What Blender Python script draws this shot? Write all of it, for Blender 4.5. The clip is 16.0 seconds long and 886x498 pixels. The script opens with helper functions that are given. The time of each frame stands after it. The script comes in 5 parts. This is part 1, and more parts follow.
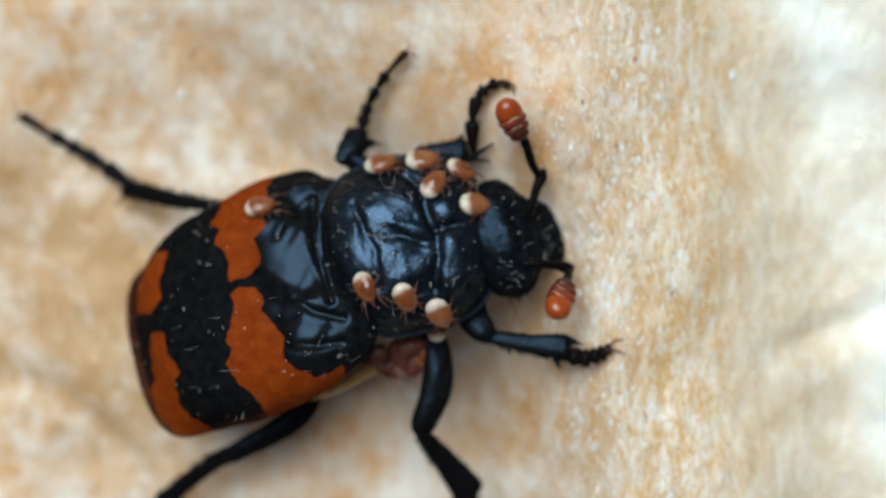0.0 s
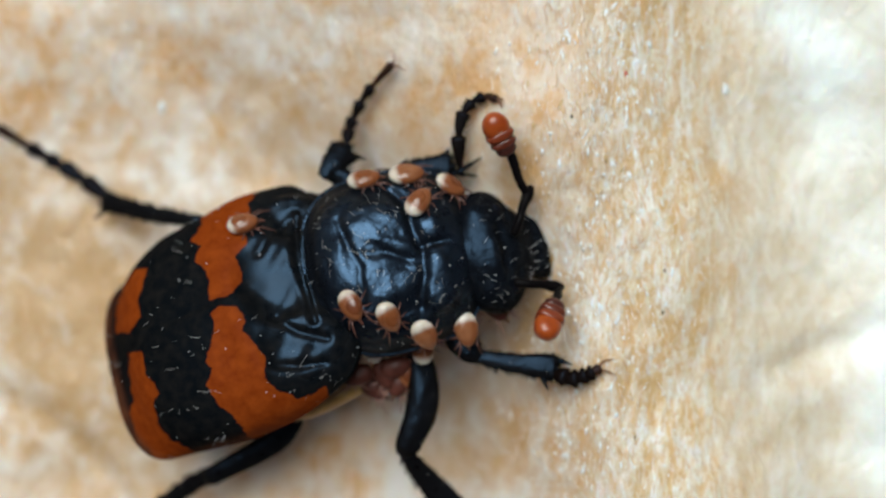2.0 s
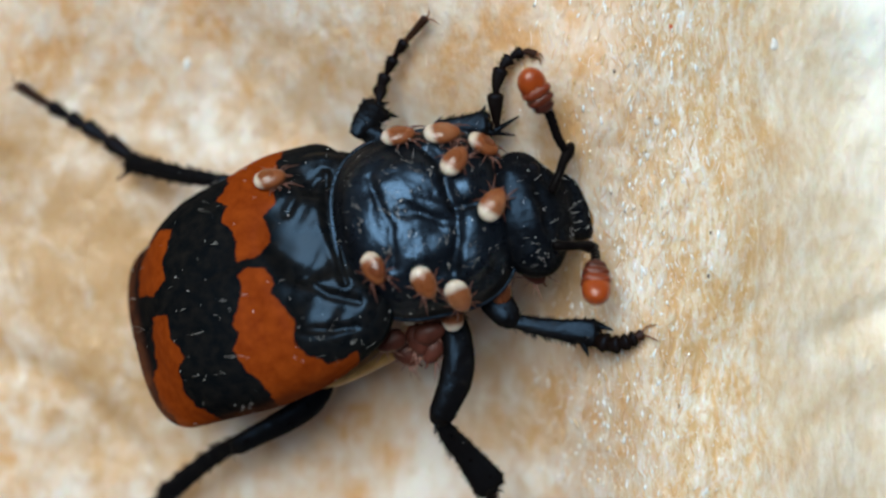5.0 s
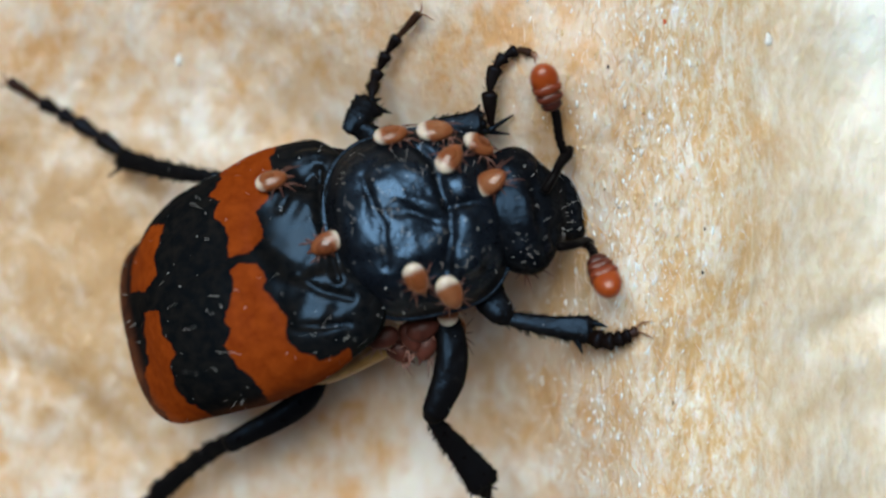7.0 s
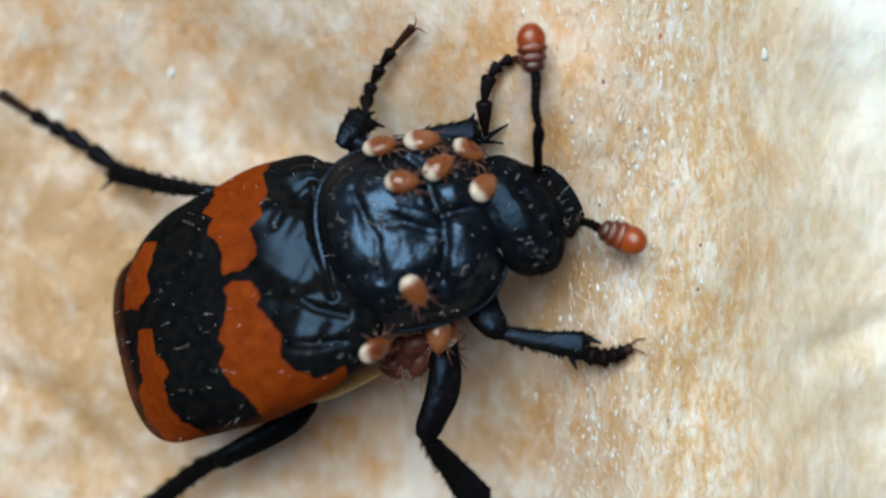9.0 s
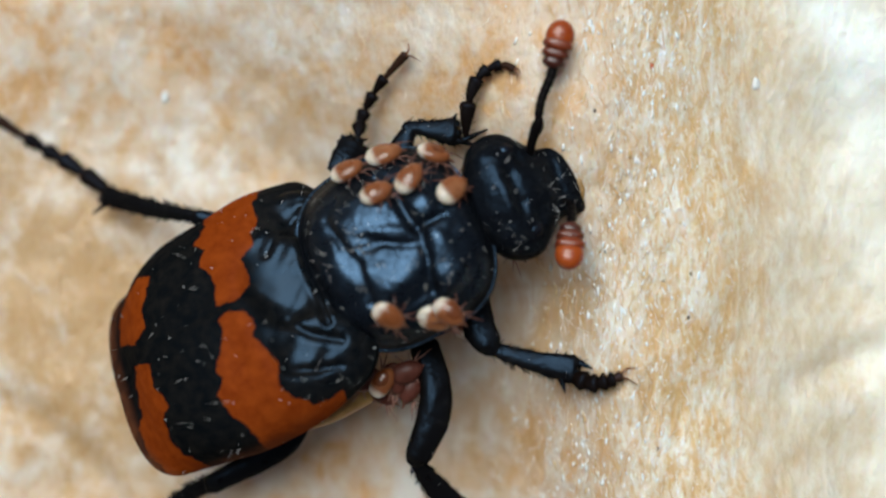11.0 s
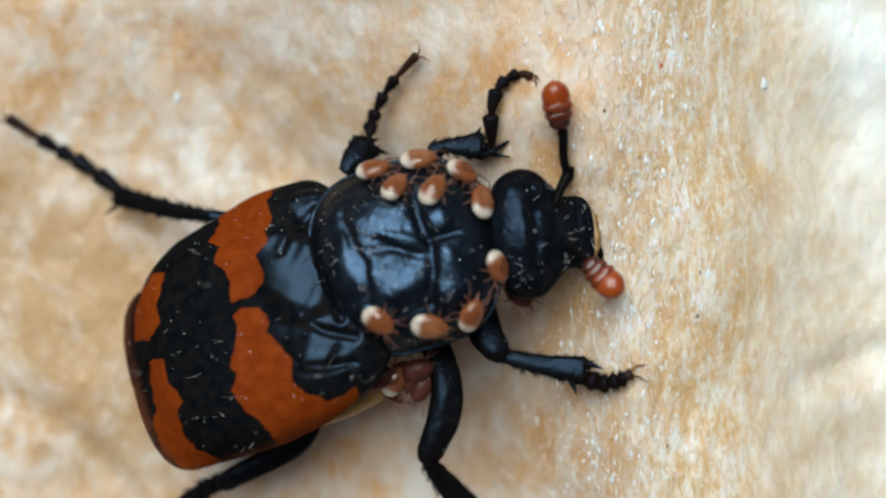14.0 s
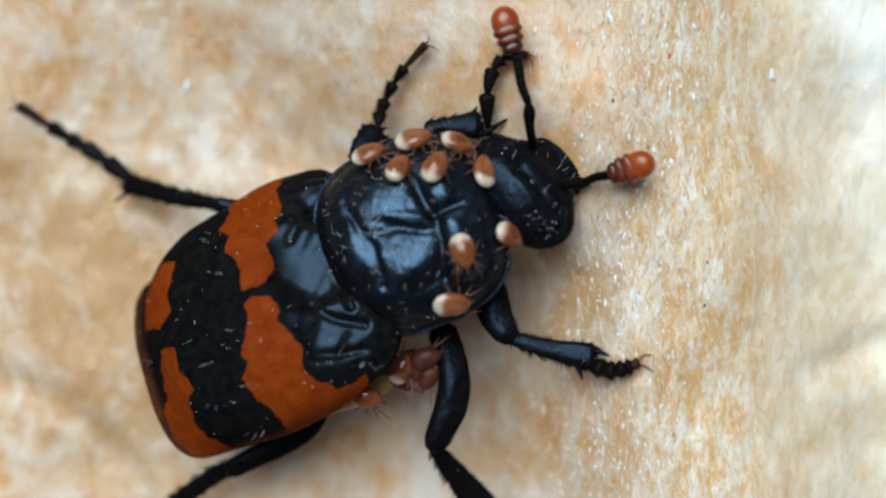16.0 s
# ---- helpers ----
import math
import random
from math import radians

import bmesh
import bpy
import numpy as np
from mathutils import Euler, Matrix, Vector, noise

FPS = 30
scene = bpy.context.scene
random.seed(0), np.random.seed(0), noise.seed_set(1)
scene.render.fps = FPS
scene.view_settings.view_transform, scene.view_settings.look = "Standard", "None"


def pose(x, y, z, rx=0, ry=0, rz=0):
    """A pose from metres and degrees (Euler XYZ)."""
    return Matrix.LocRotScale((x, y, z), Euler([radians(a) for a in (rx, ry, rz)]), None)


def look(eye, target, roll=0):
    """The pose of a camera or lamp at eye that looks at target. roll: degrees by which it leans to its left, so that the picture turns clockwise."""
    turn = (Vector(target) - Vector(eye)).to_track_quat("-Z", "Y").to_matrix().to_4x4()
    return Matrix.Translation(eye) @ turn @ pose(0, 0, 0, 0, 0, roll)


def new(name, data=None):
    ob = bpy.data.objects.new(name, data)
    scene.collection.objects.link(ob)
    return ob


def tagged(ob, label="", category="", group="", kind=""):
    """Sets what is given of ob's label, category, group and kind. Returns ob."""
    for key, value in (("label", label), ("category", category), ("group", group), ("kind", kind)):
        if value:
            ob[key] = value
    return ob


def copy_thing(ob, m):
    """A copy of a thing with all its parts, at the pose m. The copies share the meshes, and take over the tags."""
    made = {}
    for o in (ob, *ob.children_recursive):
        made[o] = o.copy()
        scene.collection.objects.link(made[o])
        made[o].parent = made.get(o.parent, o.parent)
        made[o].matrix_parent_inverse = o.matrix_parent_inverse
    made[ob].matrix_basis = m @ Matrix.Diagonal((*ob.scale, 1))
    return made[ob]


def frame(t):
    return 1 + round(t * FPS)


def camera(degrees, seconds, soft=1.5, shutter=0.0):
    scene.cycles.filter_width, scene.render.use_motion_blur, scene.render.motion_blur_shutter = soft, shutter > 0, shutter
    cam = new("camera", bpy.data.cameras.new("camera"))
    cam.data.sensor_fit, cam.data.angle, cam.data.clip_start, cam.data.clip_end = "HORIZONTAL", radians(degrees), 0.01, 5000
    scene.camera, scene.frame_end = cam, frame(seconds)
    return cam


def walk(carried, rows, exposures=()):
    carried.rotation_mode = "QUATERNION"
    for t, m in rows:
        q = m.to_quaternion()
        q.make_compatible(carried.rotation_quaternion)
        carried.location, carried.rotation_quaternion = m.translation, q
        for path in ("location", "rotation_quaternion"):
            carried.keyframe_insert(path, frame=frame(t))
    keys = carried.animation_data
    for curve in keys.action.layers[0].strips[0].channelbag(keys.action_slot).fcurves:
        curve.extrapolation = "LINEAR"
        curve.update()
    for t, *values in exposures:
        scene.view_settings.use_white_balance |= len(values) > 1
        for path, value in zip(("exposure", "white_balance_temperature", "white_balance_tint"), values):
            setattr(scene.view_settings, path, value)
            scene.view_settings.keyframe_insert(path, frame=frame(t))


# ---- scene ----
from mathutils.bvhtree import BVHTree

MM = 0.001


# ---- camera ----
def eye(x, y, z, rx, ry, rz):
    """A camera above the board: millimetres, and small turns from looking straight down."""
    return pose(x * MM, y * MM, z * MM, rx, ry, rz)


cam = camera(36, 16.0, soft=2.7)
cam.data.dof.use_dof = True
cam.data.dof.focus_distance = 44.9 * MM
cam.data.dof.aperture_fstop = 25.0
walk(cam, [
    (0, eye(0.194, -0.135, 46.525, -0.160, -0.235, -0.664)),
    (0.5, eye(0.227, -0.034, 46.258, -0.038, -0.274, -0.614)),
    (1, eye(0.309, 0.189, 45.875, 0.234, -0.373, -0.585)),
    (1.5, eye(0.376, 0.386, 45.586, 0.476, -0.457, -0.439)),
    (2, eye(0.442, 0.156, 45.397, 0.197, -0.542, -0.481)),
    (2.5, eye(0.364, -0.025, 45.128, -0.027, -0.450, -0.467)),
    (3, eye(0.182, -0.207, 44.714, -0.257, -0.229, -0.442)),
    (3.5, eye(0.056, -0.290, 44.185, -0.366, -0.074, -0.561)),
    (4, eye(-0.074, -0.337, 43.923, -0.429, 0.090, -0.522)),
    (4.5, eye(-0.174, -0.430, 43.743, -0.549, 0.218, -0.348)),
    (7, eye(-0.048, -0.542, 43.406, -0.697, 0.056, -0.417)),
    (7.5, eye(-0.046, -0.527, 43.248, -0.679, 0.056, -0.337)),
    (8, eye(-0.012, -0.425, 43.130, -0.550, 0.012, -0.333)),
    (8.5, eye(0.025, -0.374, 43.129, -0.483, -0.035, -0.302)),
    (9, eye(0.059, -0.291, 43.033, -0.377, -0.078, -0.234)),
    (11.5, eye(0.231, 0.256, 43.203, 0.330, -0.299, 0.108)),
    (12, eye(0.250, 0.347, 43.239, 0.447, -0.323, 0.070)),
    (12.5, eye(0.218, 0.385, 43.303, 0.495, -0.281, 0.054)),
    (13, eye(0.109, 0.337, 43.395, 0.432, -0.142, 0.194)),
    (13.5, eye(0.052, 0.264, 43.366, 0.339, -0.066, -0.040)),
    (14, eye(0.021, 0.136, 43.510, 0.174, -0.027, 0.010)),
    (14.5, eye(-0.000, -0.000, 43.432, -0.000, 0.000, -0.000)),
    (15, eye(-0.006, -0.063, 43.517, -0.080, 0.007, -0.010)),
    (15.5, eye(-0.086, -0.095, 43.560, -0.122, 0.110, 0.095)),
    (16, eye(-0.114, -0.053, 43.701, -0.067, 0.145, 0.315)),
])

# ---- light: a hazy sky and a soft sun ----
SUN_UP, SUN_TURN = radians(64), radians(-22)
world = bpy.data.worlds.new("sky")
scene.world = world
world.use_nodes = True
wn = world.node_tree
sky = wn.nodes.new("ShaderNodeTexSky")
sky.sky_type, sky.sun_disc = "NISHITA", False
sky.air_density, sky.dust_density, sky.ozone_density = 0.25, 6.0, 0.0
sky.sun_elevation, sky.sun_rotation = SUN_UP, SUN_TURN
wn.links.new(sky.outputs[0], wn.nodes["Background"].inputs[0])
wn.nodes["Background"].inputs[1].default_value = 0.04
sun = new("sun", bpy.data.lights.new("sun", "SUN"))
sun.data.energy, sun.data.angle, sun.data.color = 3.05, radians(42), (0.89, 0.985, 1.0)
sun_dir = Vector((math.sin(SUN_TURN) * math.cos(SUN_UP), math.cos(SUN_TURN) * math.cos(SUN_UP), math.sin(SUN_UP)))
sun.matrix_basis = look(sun_dir * 0.5, (0, 0, 0))
scene.view_settings.exposure = 0.0


# ---- materials ----
class Nodes:
    """A short way to write a node material."""

    def __init__(self, name):
        self.mat = bpy.data.materials.new(name)
        self.mat.use_nodes = True
        self.t = self.mat.node_tree
        self.bsdf = self.t.nodes["Principled BSDF"]
        self.co = self.t.nodes.new("ShaderNodeTexCoord").outputs["Object"]

    def put(self, socket, value):
        if isinstance(value, bpy.types.NodeSocket):
            self.t.links.new(value, socket)
        else:
            socket.default_value = (*value, 1.0) if isinstance(value, tuple) and len(value) == 3 and socket.type == "RGBA" else value

    def set(self, **kw):
        for key, value in kw.items():
            self.put(self.bsdf.inputs[key.replace("_", " ")], value)
        return self

    def scaled(self, sx, sy, sz):
        n = self.t.nodes.new("ShaderNodeMapping")
        self.put(n.inputs["Vector"], self.co)
        n.inputs["Scale"].default_value = (sx, sy, sz)
        return n.outputs[0]

    def noise(self, scale, detail=4.0, rough=0.6, warp=0.0, co=None):
        n = self.t.nodes.new("ShaderNodeTexNoise")
        self.put(n.inputs["Vector"], co or self.co)
        n.inputs["Scale"].default_value, n.inputs["Detail"].default_value = scale, detail
        n.inputs["Roughness"].default_value, n.inputs["Distortion"].default_value = rough, warp
        return n.outputs[0]

    def cells(self, scale, co=None):
        n = self.t.nodes.new("ShaderNodeTexVoronoi")
        self.put(n.inputs["Vector"], co or self.co)
        n.inputs["Scale"].default_value = scale
        return n.outputs["Distance"]

    def ramp(self, value, *stops):
        n = self.t.nodes.new("ShaderNodeValToRGB")
        self.put(n.inputs[0], value)
        el = n.color_ramp.elements
        while len(el) < len(stops):
            el.new(0.5)
        for e, (at, c) in zip(el, stops):
            e.position = at
            e.color = (*c, 1.0) if isinstance(c, tuple) else (c, c, c, 1.0)
        return n.outputs[0]

    def mix(self, f, a, b, how="MIX"):
        n = self.t.nodes.new("ShaderNodeMix")
        n.data_type, n.blend_type = "RGBA", how
        self.put(n.inputs[0], f), self.put(n.inputs[6], a), self.put(n.inputs[7], b)
        return n.outputs[2]

    def math(self, op, a, b=0.0):
        n = self.t.nodes.new("ShaderNodeMath")
        n.operation = op
        self.put(n.inputs[0], a), self.put(n.inputs[1], b)
        return n.outputs[0]

    def attribute(self, name):
        n = self.t.nodes.new("ShaderNodeAttribute")
        n.attribute_name = name
        return n.outputs["Fac"]

    def glancing(self, level):
        """A gloss level that falls off where the surface turns away."""
        n = self.t.nodes.new("ShaderNodeLayerWeight")
        n.inputs["Blend"].default_value = 0.5
        return self.math("MULTIPLY", self.ramp(n.outputs["Facing"], (0.12, 1.0), (0.45, 0.07)), level)

    def random(self):
        return self.t.nodes.new("ShaderNodeObjectInfo").outputs["Random"]

    def island(self):
        return self.t.nodes.new("ShaderNodeNewGeometry").outputs["Random Per Island"]

    def bump(self, height, depth, strength=1.0):
        n = self.t.nodes.new("ShaderNodeBump")
        self.put(n.inputs["Height"], height)
        n.inputs["Distance"].default_value, n.inputs["Strength"].default_value = depth, strength
        if self.bsdf.inputs["Normal"].links:
            self.put(n.inputs["Normal"], self.bsdf.inputs["Normal"].links[0].from_socket)
        self.put(self.bsdf.inputs["Normal"], n.outputs[0])
        return self


def pulp_material():
    n = Nodes("fibrous_pulp")
    long = n.scaled(1.0, 0.42, 1.0)
    big = n.noise(230, 4, 0.6, 0.4)
    mid = n.noise(760, 4, 0.62, 0.25, n.scaled(1.0, 0.75, 1.0))
    small = n.noise(1900, 4, 0.64, 0.2, n.scaled(1.0, 0.65, 1.0))
    streak = n.noise(2300, 4, 0.64, 0.2, n.scaled(1.0, 0.24, 1.0))
    fine = n.noise(4600, 4, 0.65, 0.6, long)
    grain = n.noise(9200, 3, 0.65, 0.3, long)
    x = n.t.nodes.new("ShaderNodeSeparateXYZ")
    n.put(x.inputs[0], n.co)

    def blend(*parts):
        total = 0.0
        for value, share in parts:
            total = n.math("ADD", n.math("MULTIPLY", n.math("SUBTRACT", value, 0.5), share), total)
        return n.math("ADD", total, 0.5)

    soft = n.ramp(blend((big, 0.6), (mid, 0.75), (small, 0.35)), (0.34, (0.64, 0.375, 0.175)), (0.45, (0.675, 0.505, 0.35)), (0.55, (0.70, 0.595, 0.485)), (0.68, (0.77, 0.735, 0.675)))
    grit = n.ramp(blend((big, 0.35), (mid, 0.5), (streak, 1.05), (fine, 0.6), (grain, 0.35)), (0.36, (0.61, 0.40, 0.19)), (0.47, (0.66, 0.52, 0.34)), (0.56, (0.69, 0.60, 0.46)), (0.66, (0.73, 0.69, 0.61)), (0.80, (0.83, 0.85, 0.85)))
    ridge = n.math("ADD", n.math("MULTIPLY", x.outputs[0], 330.0), n.math("MULTIPLY", big, 1.6))
    ridge = n.math("SUBTRACT", ridge, 2.35)
    coarse = n.math("MULTIPLY", n.ramp(ridge, (0.0, 0.0), (0.95, 1.0)), n.ramp(n.math("MULTIPLY", ridge, 0.33), (0.55, 1.0), (0.95, 0.25)))
    col = n.mix(coarse, soft, grit)

    def stain_and_shade(col, sx, sy, sz, size, share, colour):
        d = n.t.nodes.new("ShaderNodeVectorMath")
        d.operation = "DISTANCE"
        n.put(d.inputs[0], n.co)
        d.inputs[1].default_value = (sx, sy, sz)
        away = n.math("ADD", n.math("DIVIDE", d.outputs["Value"], size), n.math("MULTIPLY", n.math("SUBTRACT", mid, 0.5), 1.9))
        return n.mix(n.ramp(away, (0.3, share), (1.05, 0.0)), col, colour)

    # First row: brown stains; second row puts shade beside the beetle into the colour.
    for sx, sy, sz, size, share in ((-0.0140, -0.0008, -0.0065, 0.0064, 0.85), (-0.0115, -0.0078, -0.0065, 0.0036, 0.7), (-0.0122, -0.0036, -0.0066, 0.0046, 0.7), (-0.0165, 0.0030, -0.0065, 0.0025, 0.5),
                                    (0.0010, -0.0068, -0.0055, 0.0034, 0.5), (-0.0056, 0.0046, -0.0060, 0.0036, 0.45), (0.0040, -0.0022, -0.0028, 0.0030, 0.6), (0.0040, 0.0028, -0.0022, 0.0022, 0.45)):
        col = stain_and_shade(col, sx, sy, sz, size, share, (0.50, 0.31, 0.14))

    def speck(mask, colour):
        return n.mix(n.math("MULTIPLY", mask, n.math("ADD", n.math("MULTIPLY", coarse, 0.8), 0.2)), col, colour)

    # White flecks put the ridge's sparkle into the colour.
    flecks = n.noise(2900, 3, 0.65, 0.5, n.scaled(1.0, 0.6, 1.3))
    col = speck(n.ramp(flecks, (0.60, 0.0), (0.67, 0.4)), (0.80, 0.82, 0.83))
    col = speck(n.ramp(n.noise(2300, 3, 0.6, 0.3, long), (0.55, 0.0), (0.65, 0.7)), (0.63, 0.37, 0.14))
    col = speck(n.ramp(grain, (0.61, 0.0), (0.68, 0.5)), (0.86, 0.87, 0.87))
    col = speck(n.ramp(grain, (0.30, 0.55), (0.39, 0.0)), (0.40, 0.23, 0.10))
    # Paler towards +x: the far side's brightness is partly put into the colour.
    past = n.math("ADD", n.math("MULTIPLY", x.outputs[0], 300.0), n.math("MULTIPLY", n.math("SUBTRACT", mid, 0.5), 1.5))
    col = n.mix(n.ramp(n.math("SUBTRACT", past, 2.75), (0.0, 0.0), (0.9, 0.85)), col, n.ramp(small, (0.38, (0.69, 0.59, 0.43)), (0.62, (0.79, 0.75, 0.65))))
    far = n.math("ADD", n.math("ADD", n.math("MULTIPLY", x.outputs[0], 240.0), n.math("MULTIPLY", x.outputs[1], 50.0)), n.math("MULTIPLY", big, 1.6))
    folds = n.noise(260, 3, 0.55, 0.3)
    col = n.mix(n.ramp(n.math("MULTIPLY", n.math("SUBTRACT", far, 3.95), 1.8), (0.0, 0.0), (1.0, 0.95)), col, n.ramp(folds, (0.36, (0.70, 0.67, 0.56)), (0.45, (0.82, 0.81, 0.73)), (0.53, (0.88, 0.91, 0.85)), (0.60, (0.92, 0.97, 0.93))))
    for sx, sy, sz, size in ((0.0131, 0.0000, -0.0025, 0.0020), (0.0130, -0.0032, -0.0025, 0.0026), (0.0115, -0.0058, -0.0025, 0.0024), (0.0128, 0.0042, -0.0028, 0.0016), (0.0150, -0.0062, -0.0025, 0.0026)):
        col = stain_and_shade(col, sx, sy, sz, size, 0.22, (0.62, 0.50, 0.33))
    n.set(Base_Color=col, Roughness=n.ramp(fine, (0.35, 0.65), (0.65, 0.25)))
    n.set(Subsurface_Weight=0.2, Subsurface_Radius=(0.0012, 0.0006, 0.0002), Subsurface_Scale=0.5)
    n.bump(mid, 0.0002, 0.3).bump(fine, 0.00012, 0.4).bump(grain, 0.00006, 0.4)
    return n.mat


def cuticle(name, tint=(0.004, 0.005, 0.007), rough=0.2, dents=0.3, level=0.5, ior=1.62):
    n = Nodes(name)
    a, b = n.noise(900, 3, 0.5, 0.3), n.cells(6500)
    grime = n.noise(2300, 4, 0.65)
    # Blue specular tint paints in the sky's reflection on black cuticle.
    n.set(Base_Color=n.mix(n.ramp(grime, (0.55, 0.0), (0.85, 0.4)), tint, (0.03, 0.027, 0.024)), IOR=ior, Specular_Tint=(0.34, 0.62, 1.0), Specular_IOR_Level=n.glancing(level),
          Roughness=n.math("ADD", n.ramp(grime, (0.35, rough), (0.72, rough + 0.14)), n.ramp(n.noise(1300, 3, 0.6, 0.6), (0.45, 0.0), (0.65, 0.08))))
    n.bump(a, 0.00016, dents).bump(n.noise(3800, 3, 0.6), 0.00004, 0.22).bump(b, 0.00002, 0.2)
    return n.mat


def wing_material():
    n = Nodes("wing_case")
    edge = n.math("ADD", n.attribute("band"), n.math("MULTIPLY", n.math("SUBTRACT", n.noise(2100, 4, 0.7), 0.5), 0.36))
    f = n.ramp(n.math("ADD", n.math("MULTIPLY", edge, 6.0), 0.5), (0.42, 0.0), (0.60, 1.0))
    rim = n.math("MULTIPLY", n.attribute("rim"), n.ramp(n.noise(1500, 3, 0.6), (0.35, 0.35), (0.65, 1.0)))
    a, pits = n.noise(700, 3, 0.5, 0.4), n.cells(4200)
    fine = n.noise(2600, 4, 0.6)
    orange = n.ramp(fine, (0.3, (0.155, 0.024, 0.003)), (0.7, (0.24, 0.046, 0.006)))
    black = n.ramp(fine, (0.4, (0.003, 0.004, 0.005)), (0.8, (0.012, 0.011, 0.010)))
    gloss = n.attribute("gloss")
    # The sheen is tinted blue in place of a reflected blue sky.
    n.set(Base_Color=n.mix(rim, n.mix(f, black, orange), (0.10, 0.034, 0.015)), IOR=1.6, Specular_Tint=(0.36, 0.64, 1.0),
          Roughness=n.math("SUBTRACT", n.ramp(fine, (0.3, 0.48), (0.75, 0.60)), n.math("MULTIPLY", gloss, 0.32)),
          Specular_IOR_Level=n.glancing(n.math("ADD", n.math("MULTIPLY", n.math("MULTIPLY", gloss, n.math("SUBTRACT", 1.0, n.math("MULTIPLY", f, 0.8))), 0.15), 0.02)))
    n.bump(a, 0.00018, 0.16).bump(n.math("MULTIPLY", pits, n.math("SUBTRACT", 1.0, n.math("MULTIPLY", gloss, 0.85))), 0.00003, 0.5)
    return n.mat


def plain(name, c1, c2, rough=0.4, scale=2500, bump=0.0, ior=1.5, sss=0.0, alpha=1.0, spec=0.5):
    n = Nodes(name)
    f = n.noise(scale, 4, 0.6)
    n.set(Base_Color=n.ramp(f, (0.3, c1), (0.7, c2)), Roughness=rough, IOR=ior, Alpha=alpha, Specular_IOR_Level=spec)
    if sss:
        n.set(Subsurface_Weight=sss, Subsurface_Radius=(0.0006, 0.0003, 0.00015), Subsurface_Scale=0.5)
    if bump:
        n.bump(f, bump, 0.6)
    return n.mat


def mite_material():
    """Brown in front, cream towards the hind end, with a soft curved border."""
    n = Nodes("mite_body")
    f = n.noise(1600, 4, 0.6)
    d = n.t.nodes.new("ShaderNodeVectorMath")
    d.operation = "DISTANCE"
    n.put(d.inputs[0], n.co)
    d.inputs[1].default_value = (0.00030, 0.0, 0.00026)
    edge = n.math("ADD", n.math("MULTIPLY", d.outputs["Value"], 1000.0), n.math("MULTIPLY", f, 0.12))
    brown = n.ramp(f, (0.3, (0.17, 0.052, 0.016)), (0.7, (0.27, 0.090, 0.032)))
    pale = n.ramp(f, (0.3, (0.52, 0.45, 0.36)), (0.7, (0.72, 0.68, 0.60)))
    n.set(Base_Color=n.mix(n.ramp(edge, (0.66, 0.0), (0.79, 1.0)), brown, pale), Roughness=0.28, Subsurface_Weight=0.25,
          Subsurface_Radius=(0.0006, 0.0003, 0.00015), Subsurface_Scale=0.5)
    return n.mat


def fibre_material():
    n = Nodes("loose_fibre")
    n.set(Base_Color=n.ramp(n.island(), (0.0, (0.62, 0.36, 0.14)), (0.50, (0.68, 0.43, 0.19)), (0.75, (0.79, 0.68, 0.52)), (1.0, (0.88, 0.88, 0.86))),
          Roughness=0.3, IOR=1.5)
    return n.mat


def flake_material():
    n = Nodes("flake")
    n.set(Base_Color=n.ramp(n.island(), (0.0, (0.62, 0.44, 0.22)), (0.2, (0.64, 0.50, 0.30)), (0.32, (0.74, 0.70, 0.60)), (0.6, (0.82, 0.86, 0.88)), (1.0, (0.80, 0.92, 0.97))), Roughness=0.08)
    return n.mat


PULP, FIBRE, FLAKE = pulp_material(), fibre_material(), flake_material()
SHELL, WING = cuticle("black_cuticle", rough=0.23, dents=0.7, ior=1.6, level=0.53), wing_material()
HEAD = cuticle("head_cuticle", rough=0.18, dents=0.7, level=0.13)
LEG = cuticle("leg_cuticle", (0.004, 0.0035, 0.0035), 0.26, 0.9, 0.14)
TARSUS = cuticle("tarsus_brown", (0.007, 0.004, 0.003), 0.4, 0.4, 0.12)
TIP = cuticle("tarsus_tip", (0.035, 0.016, 0.009), 0.4, 0.4, 0.12)
CLAW = plain("claw_amber", (0.10, 0.03, 0.01), (0.2, 0.07, 0.02), 0.3)
SOLE = plain("golden_hair", (0.32, 0.20, 0.07), (0.55, 0.38, 0.16), 0.3)
STALK = plain("antenna_black", (0.003, 0.0025, 0.003), (0.006, 0.005, 0.005), 0.28, spec=0.03)
CLUB = plain("antenna_orange", (0.24, 0.034, 0.004), (0.36, 0.070, 0.010), 0.28, 1800, 0.00002)
CLUB_MID = plain("antenna_russet", (0.13, 0.020, 0.006), (0.22, 0.042, 0.012), 0.3, 1800, 0.00002)
CLUB_MAROON = plain("antenna_dark_red", (0.07, 0.013, 0.006), (0.13, 0.026, 0.010), 0.3, 1800, 0.00002)
CLUB_DARK = plain("antenna_maroon", (0.03, 0.008, 0.006), (0.08, 0.018, 0.010), 0.3)
RIM = plain("pale_rim", (0.42, 0.20, 0.12), (0.62, 0.40, 0.30), 0.3)
MITE = mite_material()
# Reddish mite colour, darkened further to include the deep shade under the beetle.
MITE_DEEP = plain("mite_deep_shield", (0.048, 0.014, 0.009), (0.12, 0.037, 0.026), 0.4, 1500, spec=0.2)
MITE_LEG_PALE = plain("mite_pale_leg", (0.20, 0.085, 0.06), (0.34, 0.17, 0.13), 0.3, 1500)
PLATE = plain("mite_plate", (0.14, 0.042, 0.012), (0.23, 0.072, 0.024), 0.14, 1700, sss=0.1)
